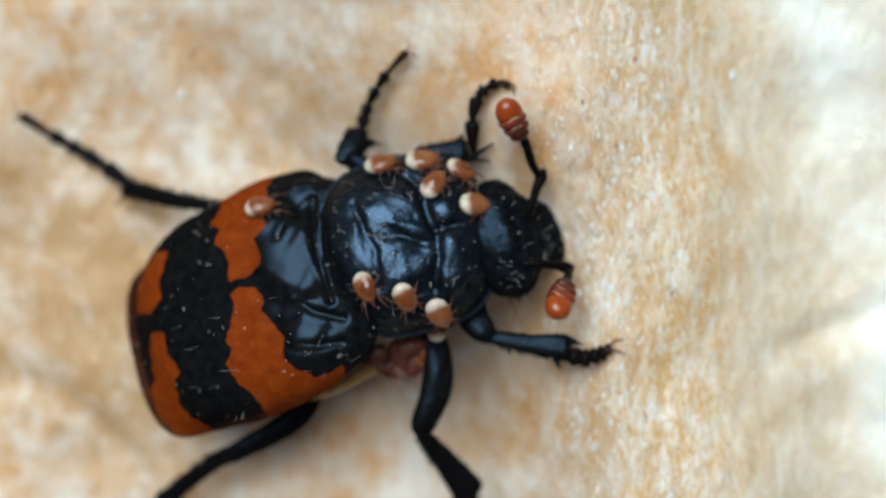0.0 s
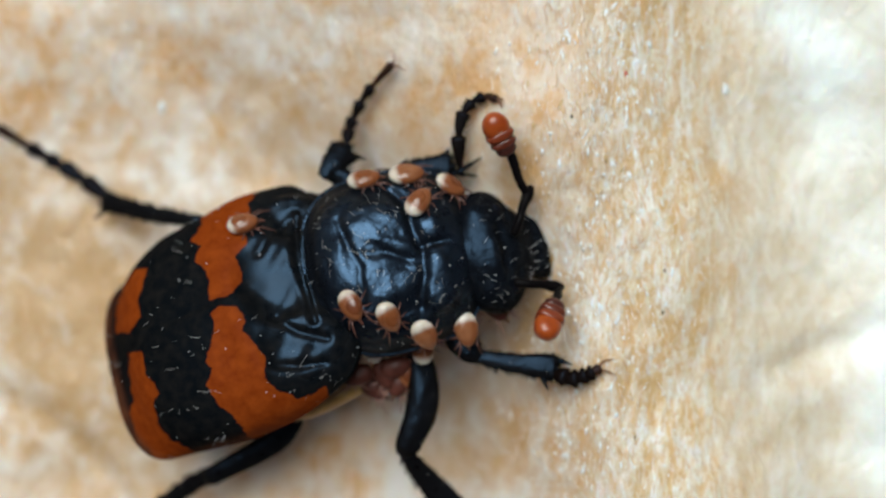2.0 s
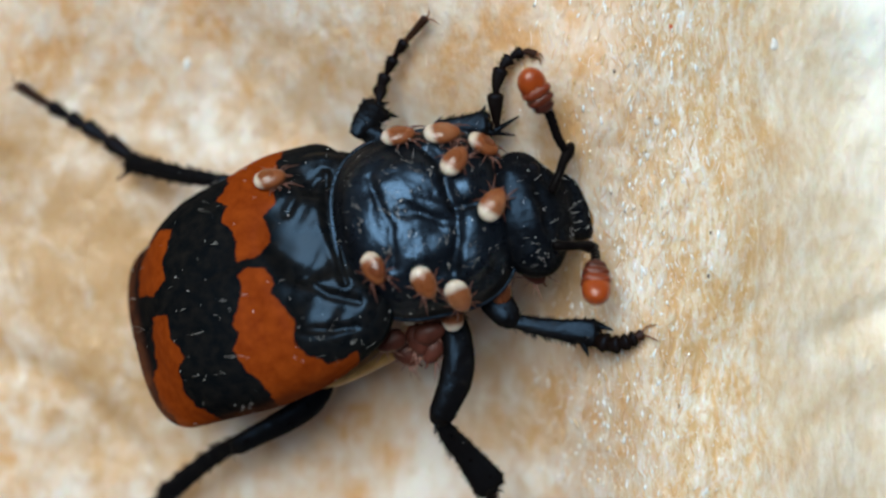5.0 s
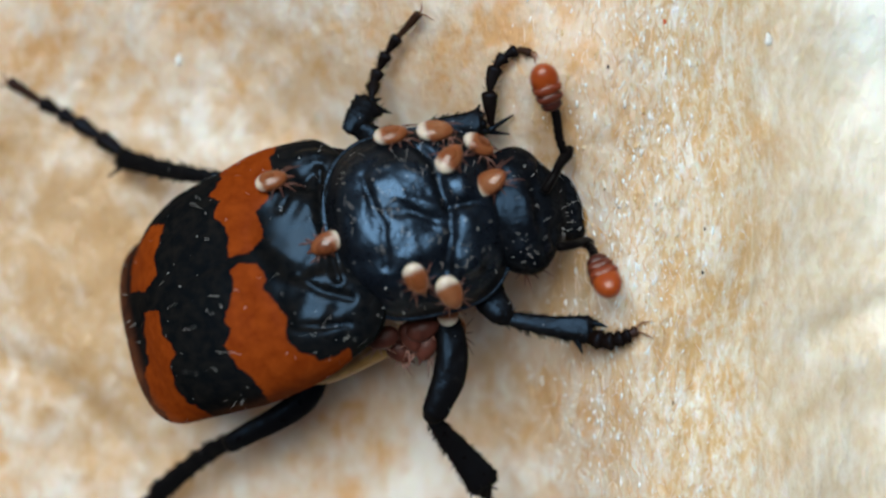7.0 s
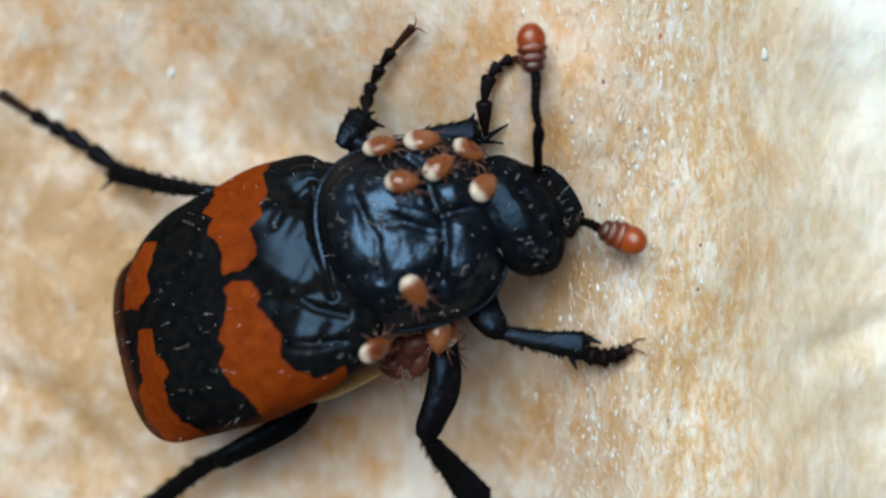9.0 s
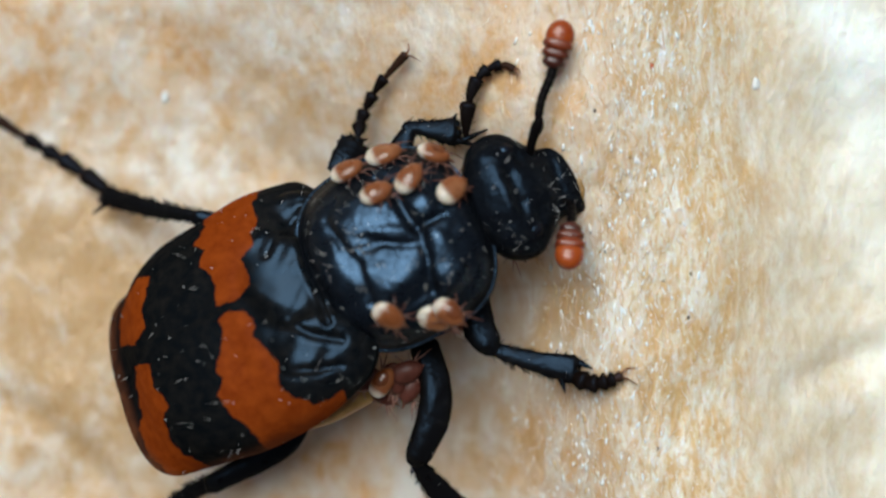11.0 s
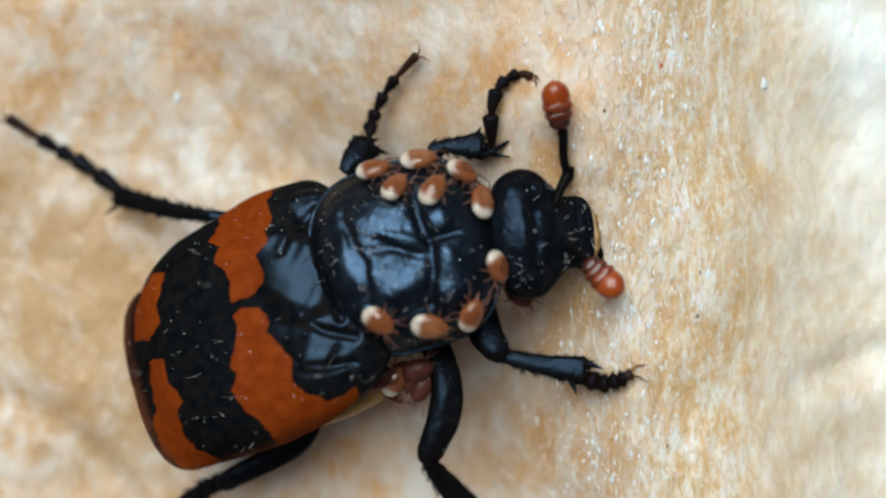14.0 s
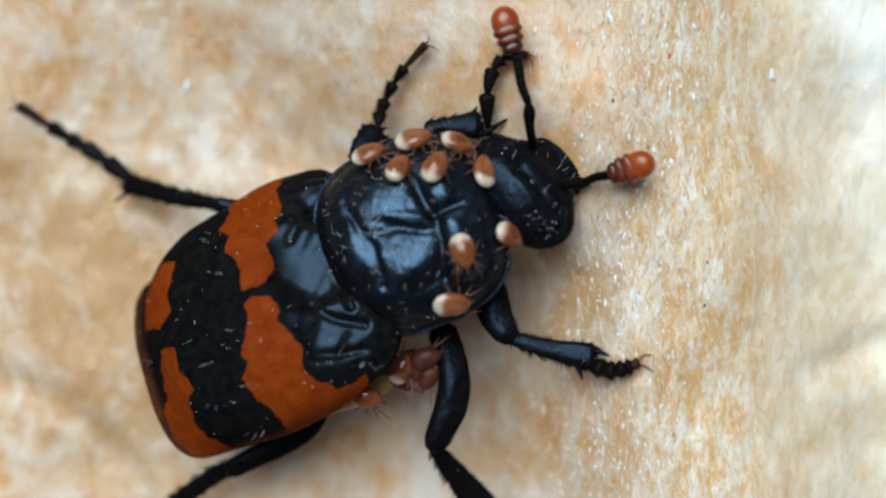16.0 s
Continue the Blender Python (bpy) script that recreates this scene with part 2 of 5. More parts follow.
PLATE_DARK = plain("mite_plate_dark", (0.085, 0.024, 0.009), (0.19, 0.056, 0.020), 0.16, 1500, sss=0.1)
PLATE_PALE = plain("mite_plate_pale", (0.19, 0.068, 0.026), (0.32, 0.13, 0.058), 0.16, 1300, sss=0.1)
MITE_LEG = plain("mite_leg", (0.075, 0.026, 0.018), (0.16, 0.065, 0.045), 0.35, 1500)
SETA = plain("bristle", (0.72, 0.73, 0.73), (0.92, 0.93, 0.93), 0.2)
AMBER = plain("amber_membrane", (0.30, 0.16, 0.04), (0.46, 0.29, 0.09), 0.4, 2500, 0.00003)
LIP = plain("lip_membrane", (0.10, 0.045, 0.012), (0.42, 0.25, 0.08), 0.35, 3500, 0.00004)
RUST = plain("rust_speck", (0.45, 0.06, 0.015), (0.6, 0.12, 0.03), 0.5)
SPECK = plain("dark_speck", (0.02, 0.015, 0.012), (0.05, 0.04, 0.03), 0.5)
PALE = plain("pale_speck", (0.60, 0.62, 0.60), (0.76, 0.79, 0.79), 0.35)
GLASSY = plain("pale_grain", (0.75, 0.80, 0.84), (0.92, 0.94, 0.95), 0.12)


# ---- mesh helpers, in millimetres ----
WHERE = {}


def put(name, verts, faces, material, parent=None, pivot=(0, 0, 0), label="", smooth=True, turn=None):
    """One mesh object; verts in the place's millimetres (or round its own origin if turn is given), its origin at pivot."""
    v = np.asarray(verts, float)
    if turn is None:
        v = v - np.asarray(pivot, float)
    mesh = bpy.data.meshes.new(name)
    mesh.from_pydata((v * MM).tolist(), [], [tuple(f) for f in faces])
    if smooth:
        mesh.shade_smooth()
    mesh.materials.append(material)
    ob = new(name, mesh)
    base = WHERE[parent] if parent else Vector((0, 0, 0))
    ob.parent = parent
    m = turn.to_4x4() if turn is not None else Matrix()
    ob.matrix_basis = Matrix.Translation((Vector(pivot) - base) * MM) @ m
    WHERE[ob] = Vector(pivot)
    if label:
        tagged(ob, label)
    return ob


def join(*pieces):
    verts, faces, n = [], [], 0
    for v, f in pieces:
        verts += [tuple(p) for p in v]
        faces += [tuple(i + n for i in q) for q in f]
        n += len(v)
    return verts, faces


def spline(points, n):
    """n points on a smooth line through the given ones; works on any number of columns."""
    p = np.asarray(points, float)
    if len(p) == 2:
        t = np.linspace(0, 1, n)[:, None]
        return p[0] * (1 - t) + p[1] * t
    q = np.vstack([2 * p[0] - p[1], p, 2 * p[-1] - p[-2]])
    out = []
    for u in np.linspace(0, len(p) - 1 - 1e-9, n):
        i = int(u)
        t = u - i
        a, b, c, d = q[i:i + 4]
        out.append(0.5 * (2 * b + (c - a) * t + (2 * a - 5 * b + 4 * c - d) * t * t + (3 * b - a - 3 * c + d) * t ** 3))
    return np.array(out)


def tube(points, radii, sides=10, n=16, flat=1.0, rough=0.0, seed=0, cap=0.8, keel=0.0):
    """A closed limb along points; radii at the points; flat squeezes it in height."""
    rows = spline([(*p, r) for p, r in zip(points, radii)], n)
    for end, away in ((0, rows[0] - rows[1]), (-1, rows[-1] - rows[-2])):
        away = away[:3] / (np.linalg.norm(away[:3]) + 1e-9)
        caps = [np.array([*(rows[end][:3] + away * rows[end][3] * h * cap), rows[end][3] * math.sqrt(1 - h * h)]) for h in (0.4, 0.75, 0.97)]
        rows = np.vstack([caps[::-1], rows]) if end == 0 else np.vstack([rows, caps])
    n = len(rows)
    rng = np.random.RandomState(seed)
    verts, faces = [], []
    for i, row in enumerate(rows):
        a = rows[min(i + 1, n - 1), :3] - rows[max(i - 1, 0), :3]
        a = a / (np.linalg.norm(a) + 1e-9)
        side = np.cross((0, 0, 1), a)
        if np.linalg.norm(side) < 0.05:
            side = np.cross((0, 1, 0), a)
        side /= np.linalg.norm(side)
        up = np.cross(a, side)
        for k in range(sides):
            w = 2 * math.pi * k / sides
            r = max(row[3], 0.004) * (1 + rough * rng.uniform(-1, 1)) * (1 + keel * abs(math.cos(1.5 * w)) - keel * 0.5)
            verts.append(row[:3] + side * math.cos(w) * r + up * math.sin(w) * r * flat)
    for i in range(n - 1):
        for k in range(sides):
            j = (k + 1) % sides
            faces.append((i * sides + k, i * sides + j, (i + 1) * sides + j, (i + 1) * sides + k))
    faces.append(tuple(range(sides))[::-1])
    faces.append(tuple((n - 1) * sides + k for k in range(sides)))
    return verts, faces


def blob(centre, rx, ry, rz, turn=0.0, rings=10, sides=16, power=2.0, lump=0.0, seed=0):
    """A rounded lump turned about the vertical."""
    rng = np.random.RandomState(seed)
    verts, faces = [], []
    c, s = math.cos(radians(turn)), math.sin(radians(turn))
    for i in range(rings + 1):
        a = -math.pi / 2 + math.pi * i / rings
        ca, sa = abs(math.cos(a)) ** (2 / power), math.copysign(abs(math.sin(a)) ** (2 / power), a)
        for k in range(sides):
            w = 2 * math.pi * k / sides
            g = 1 + lump * rng.uniform(-1, 1)
            x, y, z = rx * ca * math.cos(w) * g, ry * ca * math.sin(w) * g, rz * sa
            verts.append((centre[0] + x * c - y * s, centre[1] + x * s + y * c, centre[2] + z))
    for i in range(rings):
        for k in range(sides):
            j = (k + 1) % sides
            faces.append((i * sides + k, i * sides + j, (i + 1) * sides + j, (i + 1) * sides + k))
    return verts, faces


def spike(at, way, length, r):
    """A thin bristle or spine."""
    w = Vector(way).normalized()
    a = w.orthogonal().normalized()
    b = w.cross(a)
    at = Vector(at)
    v = [at + a * r, at - a * r * 0.5 + b * r * 0.87, at - a * r * 0.5 - b * r * 0.87]
    mid = at + w * length * 0.55
    v += [mid + (p - at) * 0.7 for p in v[:3]] + [at + w * length]
    return v, [(0, 1, 4, 3), (1, 2, 5, 4), (2, 0, 3, 5), (3, 4, 6), (4, 5, 6), (5, 3, 6)]


def dust(points, parent, pivot, count, seed):
    """Pale specks stuck to the shell, added as its glints; on the legs, dusty bits."""
    rng = random.Random(seed)
    bits = [blob(rng.choice(points), r, r * rng.uniform(0.6, 1.6), r * 0.7, rng.uniform(0, 180), rings=4, sides=6, lump=0.3, seed=k) for k, r in ((k, rng.uniform(0.008, 0.022)) for k in range(count))]
    tagged(put("dust", *join(*bits), GLASSY, parent, pivot, "tiny pale specks of dust"), kind="stuff")


TABLE = np.random.RandomState(4).rand(256, 256)


def value_noise(x, y):
    xi, yi = np.floor(x).astype(int), np.floor(y).astype(int)
    fx, fy = x - xi, y - yi
    fx, fy = fx * fx * (3 - 2 * fx), fy * fy * (3 - 2 * fy)
    a, b = TABLE[xi % 256, yi % 256], TABLE[(xi + 1) % 256, yi % 256]
    c, d = TABLE[xi % 256, (yi + 1) % 256], TABLE[(xi + 1) % 256, (yi + 1) % 256]
    return (a * (1 - fx) + b * fx) * (1 - fy) + (c * (1 - fx) + d * fx) * fy - 0.5


def smooth(lo, hi, x):
    t = np.clip((x - lo) / (hi - lo), 0, 1)
    return t * t * (3 - 2 * t)


def sheet(xs, ys, height):
    X, Y = np.meshgrid(xs, ys)
    Z = height(X, Y)
    nx, ny = len(xs), len(ys)
    verts = np.stack([X.ravel(), Y.ravel(), Z.ravel()], 1)
    i = (np.arange(ny - 1)[:, None] * nx + np.arange(nx - 1)[None]).ravel()
    faces = np.stack([i, i + 1, i + nx + 1, i + nx], 1)
    return verts, faces.tolist()


# ---- the ground: a ridge of fibrous pulp that turns pale to one side ----
def ground_height(x, y, fine=True):
    x, y = np.asarray(x, float), np.asarray(y, float)
    u = x + 0.10 * y + 0.5 * value_noise(y * 0.25 + 3, x * 0.05)
    z = -1.0 - (6.0 - 0.13 * np.clip(y, 0, 9)) * (1 - smooth(0.6 - 1.25 * np.clip(y + 1, 0, 12), 6.3, u)) - 2.2 * smooth(8.0, 14.5, u) + 0.10 * np.clip(u - 12, 0, 20)
    z = z + 0.7 * value_noise(x * 0.22 + 7, y * 0.22 + 1) + 0.2 * value_noise(x * 0.7, y * 0.6 + 9)
    z = z + smooth(10.5, 13.0, u) * (1.2 * value_noise(x * 0.33 + 2, y * 0.27 + 31) - 0.35 * np.exp(-((y + 4.3 - 0.35 * (x - 12)) / 0.7) ** 2))
    z = z - 0.3 * np.exp(-((y + 5.6 + 0.5 * (x + 15.2) + 0.12 * (x + 15.2) ** 2 + 2.0 * value_noise(x * 0.5, y * 0.1 + 50)) / 0.8) ** 2) * (1 - smooth(-12.0, -8.5, x))
    if fine:
        z = z + 0.09 * value_noise(x * 2.1 + 5, y * 1.3) + 0.04 * value_noise(x * 6.3, y * 3.5 + 40) + 0.025 * value_noise(x * 14, y * 8 + 80)
    return z


def axis(inner_lo, inner_hi, step, outer_lo, outer_hi):
    grow = lambda a, b: a + (b - a) * np.linspace(0, 1, 26)[1:] ** 2.2
    return np.concatenate([grow(inner_lo, outer_lo)[::-1], np.arange(inner_lo, inner_hi, step), grow(inner_hi, outer_hi)])


def build_ground():
    v, f = sheet(axis(-16.5, 17.0, 0.075, -160, 160), axis(-10.0, 10.0, 0.075, -150, 150), ground_height)
    tagged(put("ground", v, f, PULP), "tan fibrous pulp board with a raised ridge and a side painted paler", "ground", kind="structure")


def build_fibres():
    rng = random.Random(11)
    pieces = []
    for _ in range(2400):
        y = rng.uniform(-9.5, 9.5)
        x = rng.gauss(6.2 - 0.10 * max(0.0, -y), 1.4)
        if rng.random() < 0.15:
            x = rng.uniform(-12, 10)
        a = rng.gauss(math.pi / 2, 0.32)
        n = rng.uniform(0.12, 0.6)
        bend = rng.uniform(-0.25, 0.25)
        pts = []
        for k in range(4):
            s = (k / 3 - 0.5) * n
            px = x + math.cos(a) * s - math.sin(a) * bend * s * s * 4
            py = y + math.sin(a) * s + math.cos(a) * bend * s * s * 4
            pts.append((px, py))
        hs = ground_height(np.array([p[0] for p in pts]), np.array([p[1] for p in pts])) + rng.uniform(0.0, 0.03)
        r = rng.uniform(0.006, 0.016)
        pieces.append(tube([(p[0], p[1], h) for p, h in zip(pts, hs)], [r * 0.6, r, r, r * 0.4], sides=4, n=5, seed=1))
    tagged(put("loose_fibres", *join(*pieces), FIBRE), "pale and orange fibres lying on the pulp board", "fibres", kind="stuff")
    # Flakes; the bluish white ones are coloured as glints.
    flakes = []
    for _ in range(600):
        y = rng.uniform(-9.5, 9.5)
        x = rng.gauss(6.3 - 0.10 * max(0.0, -y), 1.35)
        r = rng.uniform(0.028, 0.070)
        flakes.append(blob((x, y, float(ground_height(x, y))), r * 0.8, r * rng.uniform(1.2, 3.4), r * 0.4, rng.gauss(-4, 14), rings=4, sides=6, lump=0.3, seed=rng.randint(0, 999)))
    tagged(put("flakes", *join(*flakes), FLAKE), "white and orange flakes on the ridge, the white ones for its glints", "flakes", kind="stuff")
    # Grains, coloured near white so that they read as sparkles.
    grains = []
    for _ in range(1300):
        y = rng.uniform(-9.5, 9.5)
        x = rng.gauss(6.2 - 0.10 * max(0.0, -y), 1.4)
        h = float(ground_height(x, y))
        r = rng.uniform(0.010, 0.030) * (1.7 if rng.random() < 0.06 else 1.0)
        grains.append(blob((x, y, h), r, r * rng.uniform(1.0, 3.4), r * 0.5, rng.gauss(-3, 14), rings=3, sides=5, lump=0.35, seed=rng.randint(0, 999)))
    tagged(put("pale_grains", *join(*grains), GLASSY), "tiny glossy grains scattered over the ridge, pale for its sparkle", "grains", kind="stuff")


def build_specks():
    # The two PALE specks are modelled stand-ins for soft highlights on the board.
    for (x, y, _), r, mat, what in (
            ((7.163, 6.242, -1), 0.10, RUST, "rust red"), ((8.434, -0.497, -1), 0.05, SPECK, "dark brown"), ((5.267, 4.751, -1), 0.06, SPECK, "dark brown"),
            ((5.874, 6.887, -1), 0.045, SPECK, "dark brown"), ((8.36, -1.915, -1), 0.06, SPECK, "dark brown"), ((7.384, -6.187, -1), 0.06, SPECK, "dark brown"),
            ((7.255, 2.817, -1), 0.10, GLASSY, "pale glinting"), ((10.864, 5.856, -2), 0.20, PALE, "pale glinting"), ((-9.715, 5.841, -5), 0.22, PALE, "pale glinting"),
            ((5.23, -1.915, -1), 0.09, GLASSY, "pale glinting")):
        h = float(ground_height(x, y))
        tagged(put("speck", *blob((0, 0, 0), r * 0.7, r * 1.2, r * 0.22, rings=6, sides=9, lump=0.2, seed=int(r * 1000)), mat, pivot=(x, y, h + r * 0.08), turn=Matrix.Identity(3)),
               what + " speck stuck to the pulp board", "speck", "specks on the board")


# ---- the beetle ----
BASE = (-4.459, -2.369, -4.6)
beetle = new("beetle")
beetle.location = Vector(BASE) * MM
WHERE[beetle] = Vector(BASE)
tagged(beetle, "black and orange banded burying beetle standing on pulp board", "beetle")

REST = {}
BODY_AT, BODY = (-6.439, -2.507, -2.4), pose(0, 0, 0, -23, -14, 27.5).to_3x3()
EYE_HEIGHT = 43.43

BROAD_BAND_OUTER = [(-5.886, -1.62), (-5.454, -2.16), (-5.562, -2.484), (-5.112, -2.934), (-4.752, -3.33), (-4.752, -4.014), (-4.41, -4.41), (-3.87, -4.572), (-3.636, -4.716), (-3.096, -4.482), (-2.75, -4.22), (-2.55, -4.72), (-4.032, -5.886), (-5.112, -6.192), (-5.49, -5.652), (-5.724, -5.382), (-6.192, -5.022), (-6.426, -4.716), (-6.696, -4.338), (-6.534, -3.798), (-6.732, -3.564), (-6.606, -3.024), (-6.498, -2.484), (-6.642, -1.944), (-6.336, -1.71)]
BROAD_BAND_INNER = [(-5.112, 2.358), (-5.58, 1.728), (-5.4, 1.134), (-5.652, 0.738), (-5.508, 0.378), (-5.922, -0.036), (-5.724, -0.378), (-5.688, -0.846), (-5.922, -1.242), (-6.246, -1.422), (-6.696, -1.512), (-6.822, -1.206), (-6.768, -0.882), (-6.876, -0.522), (-7.272, -0.252), (-7.092, 0.234), (-7.416, 0.432), (-7.092, 1.008), (-7.092, 1.638), (-6.192, 2.268)]
TAIL_BAND_OUTER = [(-9.324, -3.402), (-8.856, -3.294), (-8.766, -3.942), (-8.28, -4.608), (-8.424, -5.058), (-8.244, -5.688), (-7.812, -6.192), (-6.822, -6.678), (-7.20, -7.30), (-8.20, -6.92), (-9.00, -6.05), (-9.22, -5.35), (-9.14, -4.95), (-9.30, -4.032)]
TAIL_BAND_INNER = [(-8.784, -0.522), (-8.982, -1.152), (-9.072, -1.602), (-9, -2.178), (-9.324, -2.718), (-9.792, -2.754), (-9.792, -1.872), (-9.576, -1.152), (-9.216, -0.612)]
ORANGE = (BROAD_BAND_OUTER, BROAD_BAND_INNER, TAIL_BAND_OUTER, TAIL_BAND_INNER)


def line_distance(x, y, points):
    """How far points lie from a bent line."""
    best = np.full(np.shape(x), 1e9)
    for (ax, ay), (bx, by) in zip(points, points[1:]):
        t = np.clip(((x - ax) * (bx - ax) + (y - ay) * (by - ay)) / ((bx - ax) ** 2 + (by - ay) ** 2), 0, 1)
        best = np.minimum(best, np.hypot(x - ax - t * (bx - ax), y - ay - t * (by - ay)))
    return best


def inside_distance(x, y, poly):
    """How far points lie inside a closed outline; negative outside."""
    p = np.array(poly)
    q = np.roll(p, -1, 0)
    best, odd = np.full(x.shape, 1e9), np.zeros(x.shape, bool)
    for (ax, ay), (bx, by) in zip(p, q):
        t = np.clip(((x - ax) * (bx - ax) + (y - ay) * (by - ay)) / ((bx - ax) ** 2 + (by - ay) ** 2), 0, 1)
        best = np.minimum(best, np.hypot(x - ax - t * (bx - ax), y - ay - t * (by - ay)))
        odd ^= ((ay > y) != (by > y)) & (x < (bx - ax) * (y - ay) / (by - ay + 1e-12) + ax)
    return np.where(odd, best, -best)


# flattened plates on the front of the wing cases, tilted to mirror the sun at the camera: middle, spread, level and
# slopes
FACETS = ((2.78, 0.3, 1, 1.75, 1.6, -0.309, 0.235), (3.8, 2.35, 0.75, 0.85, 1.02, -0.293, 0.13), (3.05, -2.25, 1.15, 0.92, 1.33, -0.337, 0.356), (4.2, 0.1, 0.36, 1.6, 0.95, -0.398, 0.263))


CREASES = (
    (((4.00, 2.30), (3.87, 1.85), (3.77, 0.66), (3.62, -0.43), (3.62, -1.74)), 0.095, 0.19),
    (((4.30, 1.40), (4.12, 0.50), (4.00, -0.50), (3.92, -1.50)), 0.06, 0.08),
    (((3.75, 2.20), (3.39, 1.96), (2.63, 1.13)), 0.15, 0.11),
    (((2.40, -1.15), (3.03, -1.91), (3.81, -2.38)), 0.13, 0.11),
    (((2.05, -2.73), (2.80, -2.98), (3.42, -3.07)), 0.12, 0.10))


def wing_surface(s, q, side):
    """A point of a wing case: s 0 at the tail, 1 in front; q 0 at the seam, 1 at the outer edge, to 1.25 round the fold."""
    qq = np.minimum(q, 1.0)
    w = 4.20 * (0.88 + 0.12 * smooth(0.0, 0.35, s) ** 0.7 - (0.10 if side > 0 else 0.18) * smooth(0.55, 1.0, s) - 0.28 * smooth(0.80, 1.0, s) ** 2)
    w = w * (1 - (0.05 * (1 - smooth(0.50, 0.72, s)) if side > 0 else 0.05 * (1 - smooth(0.18, 0.45, s))))
    tail = -4.72 + (1.30 if side > 0 else 1.66) * np.abs(side * qq + 0.07) ** 2.5
    x = tail + (5.0 - tail) * s
    ang = qq * math.pi / 2
    y = w * np.sin(ang) ** 0.92
    drop = 1 - 0.67 * (1 - smooth(0.0, 0.38, s)) ** 2 - 0.62 * smooth(0.60, 0.98, s)
    z = 2.42 * drop * np.cos(ang) ** 0.8
    z = z - 0.05 * np.exp(-(q / 0.012) ** 2) * (1 - 0.9 * smooth(0.6, 0.72, s))
    z = z + 0.10 * value_noise(x * 1.1 + 30 * side, y * 0.9 + 5) * np.cos(ang) * smooth(0.0, 0.1, q)
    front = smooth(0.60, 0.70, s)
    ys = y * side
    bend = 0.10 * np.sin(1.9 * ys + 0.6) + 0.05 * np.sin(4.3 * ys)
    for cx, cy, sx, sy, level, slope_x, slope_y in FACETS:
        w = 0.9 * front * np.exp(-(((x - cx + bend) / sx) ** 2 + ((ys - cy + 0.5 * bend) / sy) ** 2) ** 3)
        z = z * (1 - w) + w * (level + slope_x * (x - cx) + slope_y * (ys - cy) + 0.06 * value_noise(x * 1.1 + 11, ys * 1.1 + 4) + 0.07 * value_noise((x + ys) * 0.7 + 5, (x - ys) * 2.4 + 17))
    for line, width, depth in CREASES:
        near = line_distance(x + 0.25 * bend, ys, line)
        z = z - 0.8 * front * depth * np.exp(-(near / width) ** 2) + front * 0.12 * depth * np.exp(-((near - 2.4 * width) / (1.3 * width)) ** 2)
    fold = np.maximum(q - 1.0, 0) / 0.25
    y, z = y - 0.50 * fold ** 1.5, z - 0.75 * fold
    z = z + 0.07 * np.exp(-((q - 0.985) / 0.02) ** 2) - 0.5 * (1 - smooth(0.0, 0.45, s))
    return x, y * side, z


def build_wing(side):
    ns, nq = 150, 130
    S, Qs = np.meshgrid(np.linspace(0, 1, ns), np.linspace(0.0, 1.25, nq), indexing="ij")
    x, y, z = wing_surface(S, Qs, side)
    local = np.stack([x.ravel(), y.ravel(), z.ravel()], 1)
    v = local @ np.array(BODY).T + np.array(BODY_AT)
    i = (np.arange(ns - 1)[:, None] * nq + np.arange(nq - 1)[None]).ravel()
    f = np.stack([i, i + 1, i + nq + 1, i + nq] if side < 0 else [i + nq, i + nq + 1, i + 1, i], 1).tolist()
    ob = put("wing_case", v, f, WING, beetle, BODY_AT, "glossy black wing case with two jagged orange bands")
    k = 1 / (1 - v[:, 2] / EYE_HEIGHT)
    d = np.max([inside_distance(v[:, 0] * k, v[:, 1] * k, p) for p in ORANGE], 0)
    ob.data.attributes.new("band", "FLOAT", "POINT").data.foreach_set("value", np.clip(d, -1, 1).astype(np.float32))
    g = (smooth(0.66, 0.76, S + 0.06 * value_noise(y * 2, x * 2)) * (1 - 0.65 * smooth(0.62, 0.8, Qs))).ravel()
    ob.data.attributes.new("gloss", "FLOAT", "POINT").data.foreach_set("value", g.astype(np.float32))
    thin = np.maximum(smooth(0.80, 0.97, Qs) * (1 - smooth(0.45, 0.75, S)), 1 - smooth(0.01, 0.07, S)).ravel() * 0.8
    ob.data.attributes.new("rim", "FLOAT", "POINT").data.foreach_set("value", thin.astype(np.float32))
    REST["wing%d" % side] = (BVHTree.FromPolygons([tuple(p) for p in v], f), "body")
    # bristles
    rng = random.Random(5 + side)
    pieces = []
    for _ in range(58):
        a, b = rng.randrange(2, ns - 2), rng.randrange(3, int(nq * 0.78))
        if d[a * nq + b] > -0.1 and rng.random() < 0.8:
            continue
        p = Vector(v[a * nq + b])
        nrm = (Vector(v[(a + 1) * nq + b]) - p).cross(Vector(v[a * nq + b + 1]) - p).normalized()
        nrm = nrm if nrm.z > 0 else -nrm
        back = Matrix(BODY) @ Vector((-1, rng.uniform(-0.5, 0.5), 0))
        pieces.append(spike(p, nrm * rng.uniform(0.3, 0.8) + back, rng.uniform(0.10, 0.38), rng.uniform(0.003, 0.006)))
    tagged(put("bristles", *join(*pieces), SETA, ob, BODY_AT, "short pale bristles"), kind="stuff")
    dust([tuple(q) for q in v[30 * nq:]], ob, BODY_AT, 55, 23 + side)
    return ob


